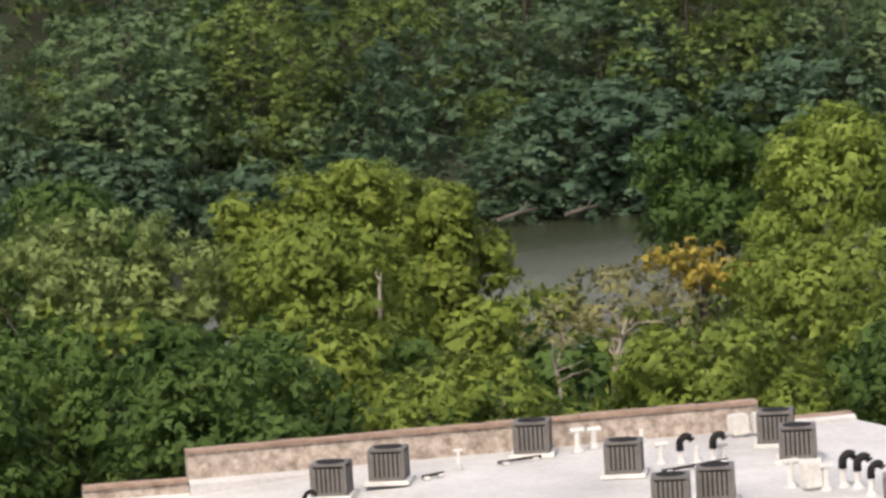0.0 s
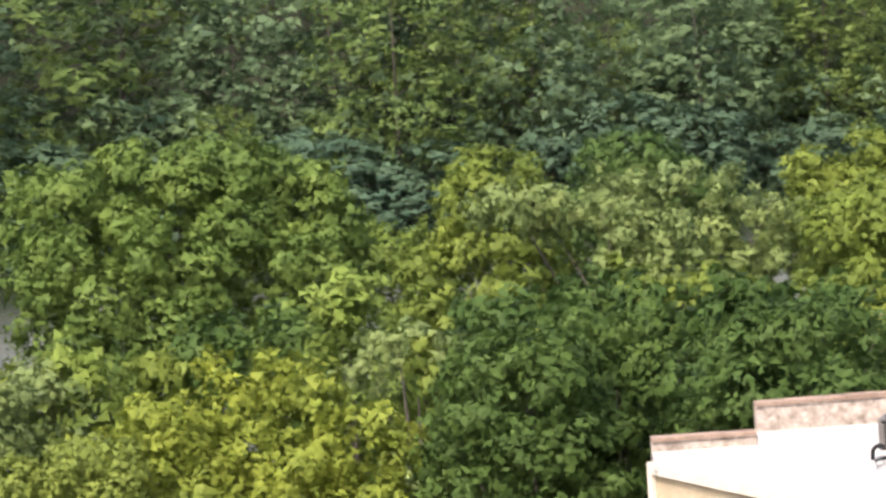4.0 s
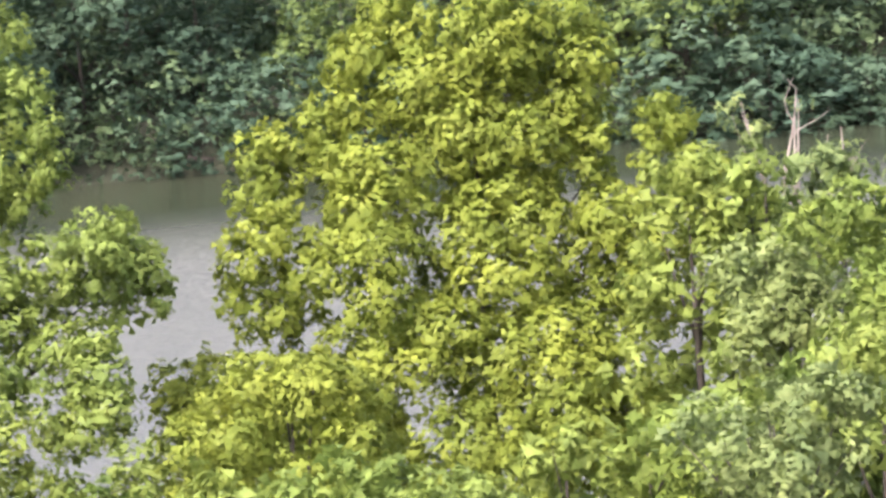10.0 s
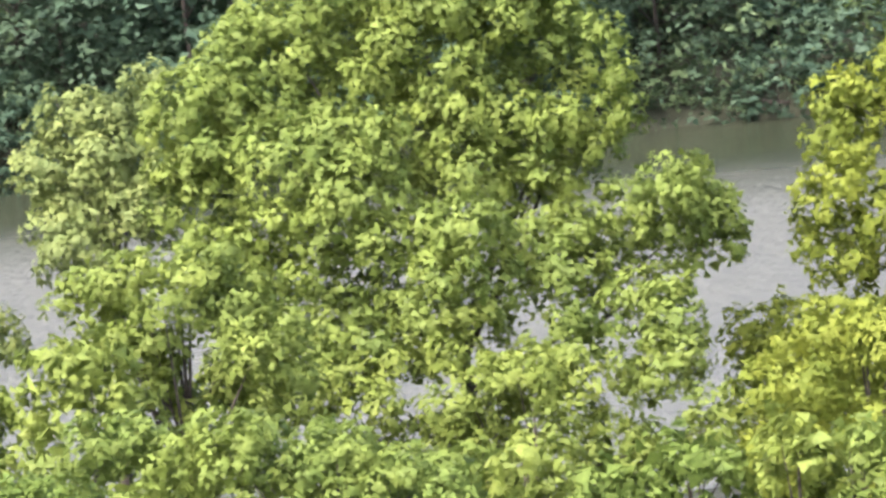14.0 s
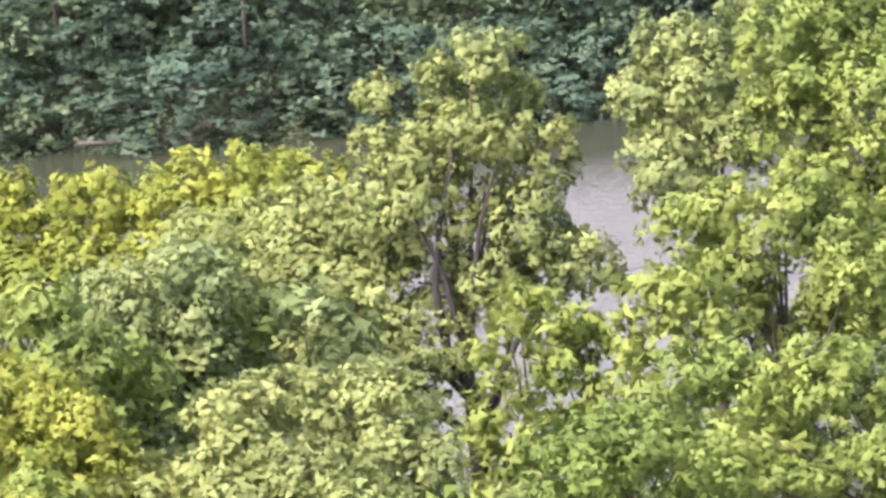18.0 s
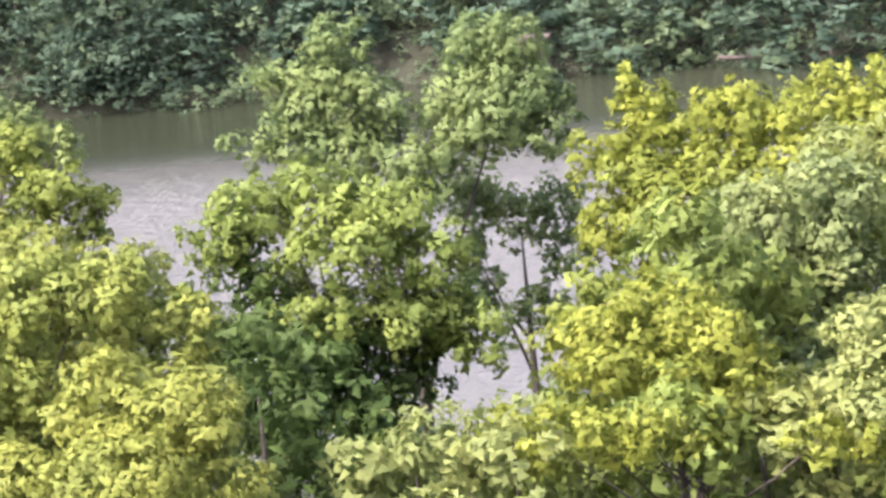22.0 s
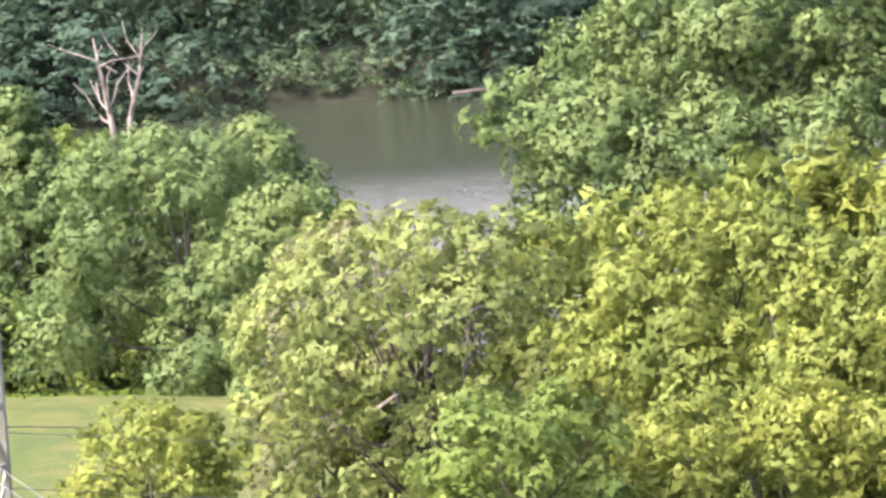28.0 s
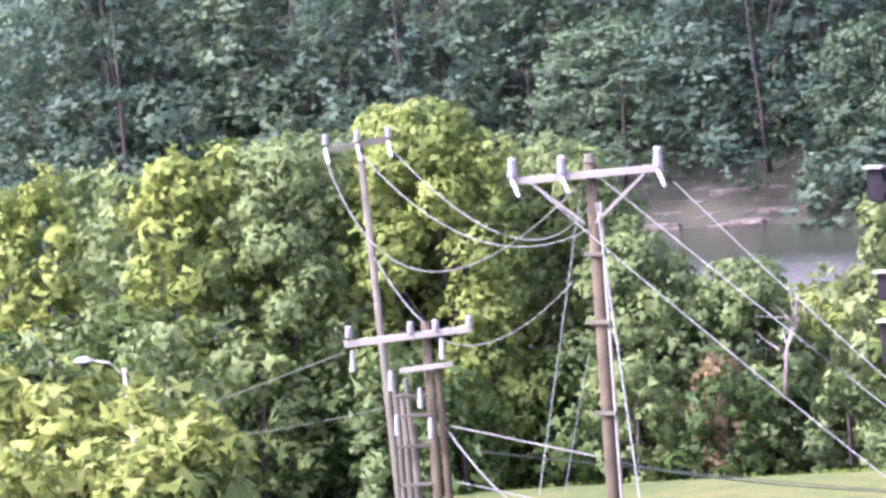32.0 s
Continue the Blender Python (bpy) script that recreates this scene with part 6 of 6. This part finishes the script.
for s, c, top in ((4.4, -0.5, TOP + 2.1), (2.9, -0.5, TOP + 2.3)):
    signal(s, c, top, TOP, "signal_mast")
    for dz in (0.75, 1.3, 1.85):
        part("cage_rail", bar_bm(gp(s - 0.5, c + 0.08, TOP + dz), gp(s - 0.5, c + 0.62, TOP + dz + 0.02), 0.06), GALV, gantry)
        part("cage_rail", bar_bm(gp(s, c, TOP + dz), gp(s - 0.5, c + 0.1, TOP + dz), 0.06), GALV, gantry)
        part("platform", prism_bm([gp(s, c - 0.3, 0)[:2], gp(s - 0.4, c - 0.3, 0)[:2], gp(s - 0.4, c + 0.5, 0)[:2], gp(s, c + 0.5, 0)[:2]], TOP + dz - 0.04, TOP + dz) if dz < 1.5 else bar_bm(gp(s, c - 0.2, TOP + dz), gp(s, c + 0.5, TOP + dz), 0.06), GALV, gantry)
    for dc in (0.3, 0.6):
        part("cage_post", bar_bm(gp(s - 0.5, c + dc, TOP + 0.1), gp(s - 0.5, c + dc, TOP + 2.1), 0.06), GALV, gantry)
    part("ladder_rail", bar_bm(gp(s, c + 0.16, TOP), gp(s, c + 0.16, top - 0.2), 0.05), GALV, gantry)
for s, c, z, high in ((4.45, -1.15, TOP + 2.12, 0.55), (2.95, -0.88, TOP + 2.28, 0.5), (4.55, -1.05, TOP + 0.45, 0.45), (4.55, -1.05, TOP - 0.5, 0.72), (3.5, -0.55, TOP + 0.85, 0.55)):
    head(s, c, z, high)

gantry.matrix_basis = SWAY @ gantry.matrix_basis

# ---- lamp post in the meadow ----
def lamp_post(x, y, top):
    z = ground_z(x, y)
    ob = thing("street_lamp", x, y, z, "black post-top lantern with a pale globe beside the meadow path", "street lamp")
    h = top - z
    tubes_ob("post", [([(0, 0, -0.1), (0, 0, 0.5), (0, 0, 0.55), (0, 0, h - 0.9)], [0.12, 0.12, 0.06, 0.05])], DARK, ob, 10)
    tubes_ob("globe", [([(0, 0, h - 0.9), (0, 0, h - 0.75), (0, 0, h - 0.4), (0, 0, h - 0.32)], [0.06, 0.11, 0.14, 0.1])], PORCELAIN, ob, 10)
    tubes_ob("cap", [([(0, 0, h - 0.34), (0, 0, h - 0.3), (0, 0, h - 0.1), (0, 0, h)], [0.17, 0.16, 0.08, 0.02])], DARK, ob, 10)


lamp_post(-84.3, 190.9, 12.3)

# ---- cobra-head street light behind the near crown ----
def cobra_lamp(x, y, top, reach, turn):
    z = ground_z(x, y)
    ob = thing("street_light", x, y, z, "white cobra-head street light on a grey arm", "street light")
    h = top - z
    d = Vector((math.cos(radians(turn)), math.sin(radians(turn)), 0))
    tubes_ob("post", [([(0, 0, -0.1), (0, 0, h * 0.6), (0, 0, h - 0.15)], [0.08, 0.055, 0.035])], GALV, ob, 10)
    tubes_ob("arm", [([(0, 0, h - 0.3), tuple(d * reach * 0.5 + Vector((0, 0, h))), tuple(d * reach + Vector((0, 0, h + 0.06)))], [0.03, 0.025, 0.02])], GALV, ob, 8)
    head_at = d * (reach + 0.22) + Vector((0, 0, h + 0.08))
    bm = bmesh.new()
    bmesh.ops.create_uvsphere(bm, u_segments=14, v_segments=8, radius=1.0)
    for v in bm.verts:
        v.co = (v.co.x * 0.2, v.co.y * 0.12, v.co.z * (0.085 if v.co.z > 0 else 0.04))
    bm.transform(Matrix.Translation(head_at) @ pose(0, 0, 0, 0, 0, turn))
    head_ob = part("head", bm, ROOF_WHITE, ob, "white lamp head")
    part("lens", bar_bm(tuple(head_at - Vector((0, 0, 0.04))), tuple(head_at - Vector((0, 0, 0.1))), 0.2, 0.14, 10), DARK, head_ob)


cobra_lamp(-66.62, 120.86, 27.72, 0.55, 197)

# ---- snags, logs and ledges ----
def snag(x, y, z, high, lean, label, seed, forks=7, girth=0.16):
    """A bare pale dead tree: a bent stem that forks."""
    rng = np.random.default_rng(seed)
    ob = thing("dead_tree", x, y, z, label, "dead tree")
    stem = [(0, 0, -0.6), (lean * 0.3, 0, high * 0.35), (lean * 0.75, 0.1, high * 0.7), (lean, 0, high)]
    tubes_ob("trunk", [(stem, [girth, girth * 0.8, girth * 0.5, girth * 0.15])], BARK_PALE, ob, 7)
    for i in range(forks):
        k = rng.uniform(0.25, 0.85)
        p = np.array([np.interp(k, [0, 0.35, 0.7, 1], [q[0] for q in stem]), 0, high * k])
        d = np.array([rng.uniform(-1, 1), rng.uniform(-0.7, 0.7), rng.uniform(0.5, 1.1)])
        path = [tuple(p)]
        for j in range(4):
            d = d + rng.normal(size=3) * 0.28
            p = p + d / np.linalg.norm(d) * high * 0.12
            path.append(tuple(p))
        g = girth * (0.6 - 0.4 * k)
        tubes_ob("branch", [(path, [g, g * 0.8, g * 0.6, g * 0.4, g * 0.15])], BARK_PALE, ob, 5)
    return ob


def log(x, y, z, length, turn, rise, girth, label):
    ob = thing("fallen_log", x, y, z, label, "log")
    d = Vector((math.cos(radians(turn)), math.sin(radians(turn)), 0)) * length
    tubes_ob("trunk", [([(0, 0, 0), tuple(d * 0.5 + Vector((0, 0.1, rise * 0.55))), tuple(d + Vector((0, 0, rise)))], [girth, girth * 0.8, girth * 0.35])], BARK, ob, 8)
    tubes_ob("branch", [([tuple(d * 0.6 + Vector((0, 0, rise * 0.6))), tuple(d * 0.75 + Vector((0.2, 0.2, rise * 0.6 + 0.6)))], [girth * 0.4, girth * 0.1])], BARK, ob, 6)


def ledge(x, y, z, wide, deep, high, turn, seed):
    """A low slab of pale rock, uneven all round."""
    rng = np.random.default_rng(seed)
    ob = thing("rock_ledge", x, y, z, "flat tan rock ledge on the muddy far bank", "rock", "rock ledges on the far bank")
    bm = bmesh.new()
    bmesh.ops.create_cube(bm, size=1.0)
    bmesh.ops.subdivide_edges(bm, edges=bm.edges[:], cuts=3, use_grid_fill=True)
    for v in bm.verts:
        n = Vector(noise.noise_vector(v.co * 2.3 + Vector((seed, 0, 0)))) * 0.16
        v.co = ((v.co.x + n.x) * wide, (v.co.y + n.y) * deep, (v.co.z + n.z) * high)
    bm.transform(pose(0, 0, 0, 0, 0, turn))
    part("slab", bm, LEDGE_STONE, ob)
snag(-88.8, 242.2, 12.6, 4.6, -0.46, "bare pale dead tree at the river edge", 3, 9, 0.13)
snag(-88.6, 242.3, 12.5, 4.6, 1.17, "bare pale dead tree at the river edge", 4, 8, 0.12)
snag(74.0, 358.4, 3.9, 4.3, 1.13, "leaning white dead trunk on the far bank", 5, 2, 0.32)
snag(73.4, 360.6, 5.5, 2.9, -0.23, "thin white dead trunk on the far bank", 6, 2, 0.16)
snag(35.1, 233.4, 12.6, 3.5, 0.73, "thin bare stem above the river", 7, 4, 0.09)
snag(37.4, 233.0, 12.1, 3.0, -0.24, "thin bare stem above the river", 8, 3, 0.07)
snag(38.7, 230.8, 13.7, 1.7, -0.25, "thin bare stem above the river", 9, 3, 0.06)
snag(44.3, 235.9, 12.8, 3.0, 0.12, "thin bare stem above the shrubs", 10, 2, 0.06)
snag(81.1, 189.4, 15.5, 1.9, 0.60, "bare forked pale branch among dry leaves", 11, 8, 0.10)
snag(79.0, 188.1, 15.2, 2.0, -0.21, "bare pale branch among dry leaves", 12, 5, 0.08)
snag(73.1, 192.6, 15.9, 1.0, 0.09, "short pale trunk among olive leaves", 13, 1, 0.12)
snag(77.2, 197.4, 17.1, 1.3, 0.15, "short pale trunk among olive leaves", 14, 1, 0.09)
snag(-16.6, 364.6, 1.0, 1.1, 0.10, "thin white dead trunk on the far bank", 15, 1, 0.14)
log(23.9, 354.2, 0.8, 3.2, 12.0, -0.5, 0.16, "grey fallen log on the far bank")
log(-39.4, 351.8, 1.0, 2.2, 5.0, -0.2, 0.12, "grey fallen log on the far bank")
log(-105.8, 336.8, 2.1, 3.0, 4.0, 0.1, 0.12, "grey fallen log on the far bank")
log(133.8, 325.6, 3.0, 2.4, 8.0, 0.4, 0.13, "grey fallen log on the far bank")
log(136.9, 324.3, 3.1, 2.0, 5.0, 0.3, 0.12, "grey fallen log on the far bank")
rng_l = np.random.default_rng(8)
for i in range(26):
    # slabs step down to the water along the bare stretch of the far bank
    u = rng_l.uniform(0, 1)
    lx = -152.5 - 9.5 * u
    step = int(rng_l.integers(0, 4))
    ledge(lx, 352.2 + bend(lx) + step * 0.75 + rng_l.uniform(-0.2, 0.2), 0.05 + step * 0.5 + rng_l.uniform(-0.08, 0.08), rng_l.uniform(1.1, 2.6), rng_l.uniform(0.8, 1.3), rng_l.uniform(0.28, 0.5), rng_l.uniform(-14, 18), 40 + i)
snag(-102.7, 234.5, 9.5, 3.0, 0.87, "bare grey dead branches at the meadow edge", 21, 8, 0.09)
pier = thing("old_pier", -49.1, 356.1, 0, "square brown stone pier at the far water's edge", "pier")
part("shaft", box_bm((1.5, 1.5, 3.6), (0, 0, 0.3), 0.06), RUST_STONE, pier)
part("cap", box_bm((1.7, 1.7, 0.22), (0, 0, 2.2), 0.04), RUST_STONE, pier)
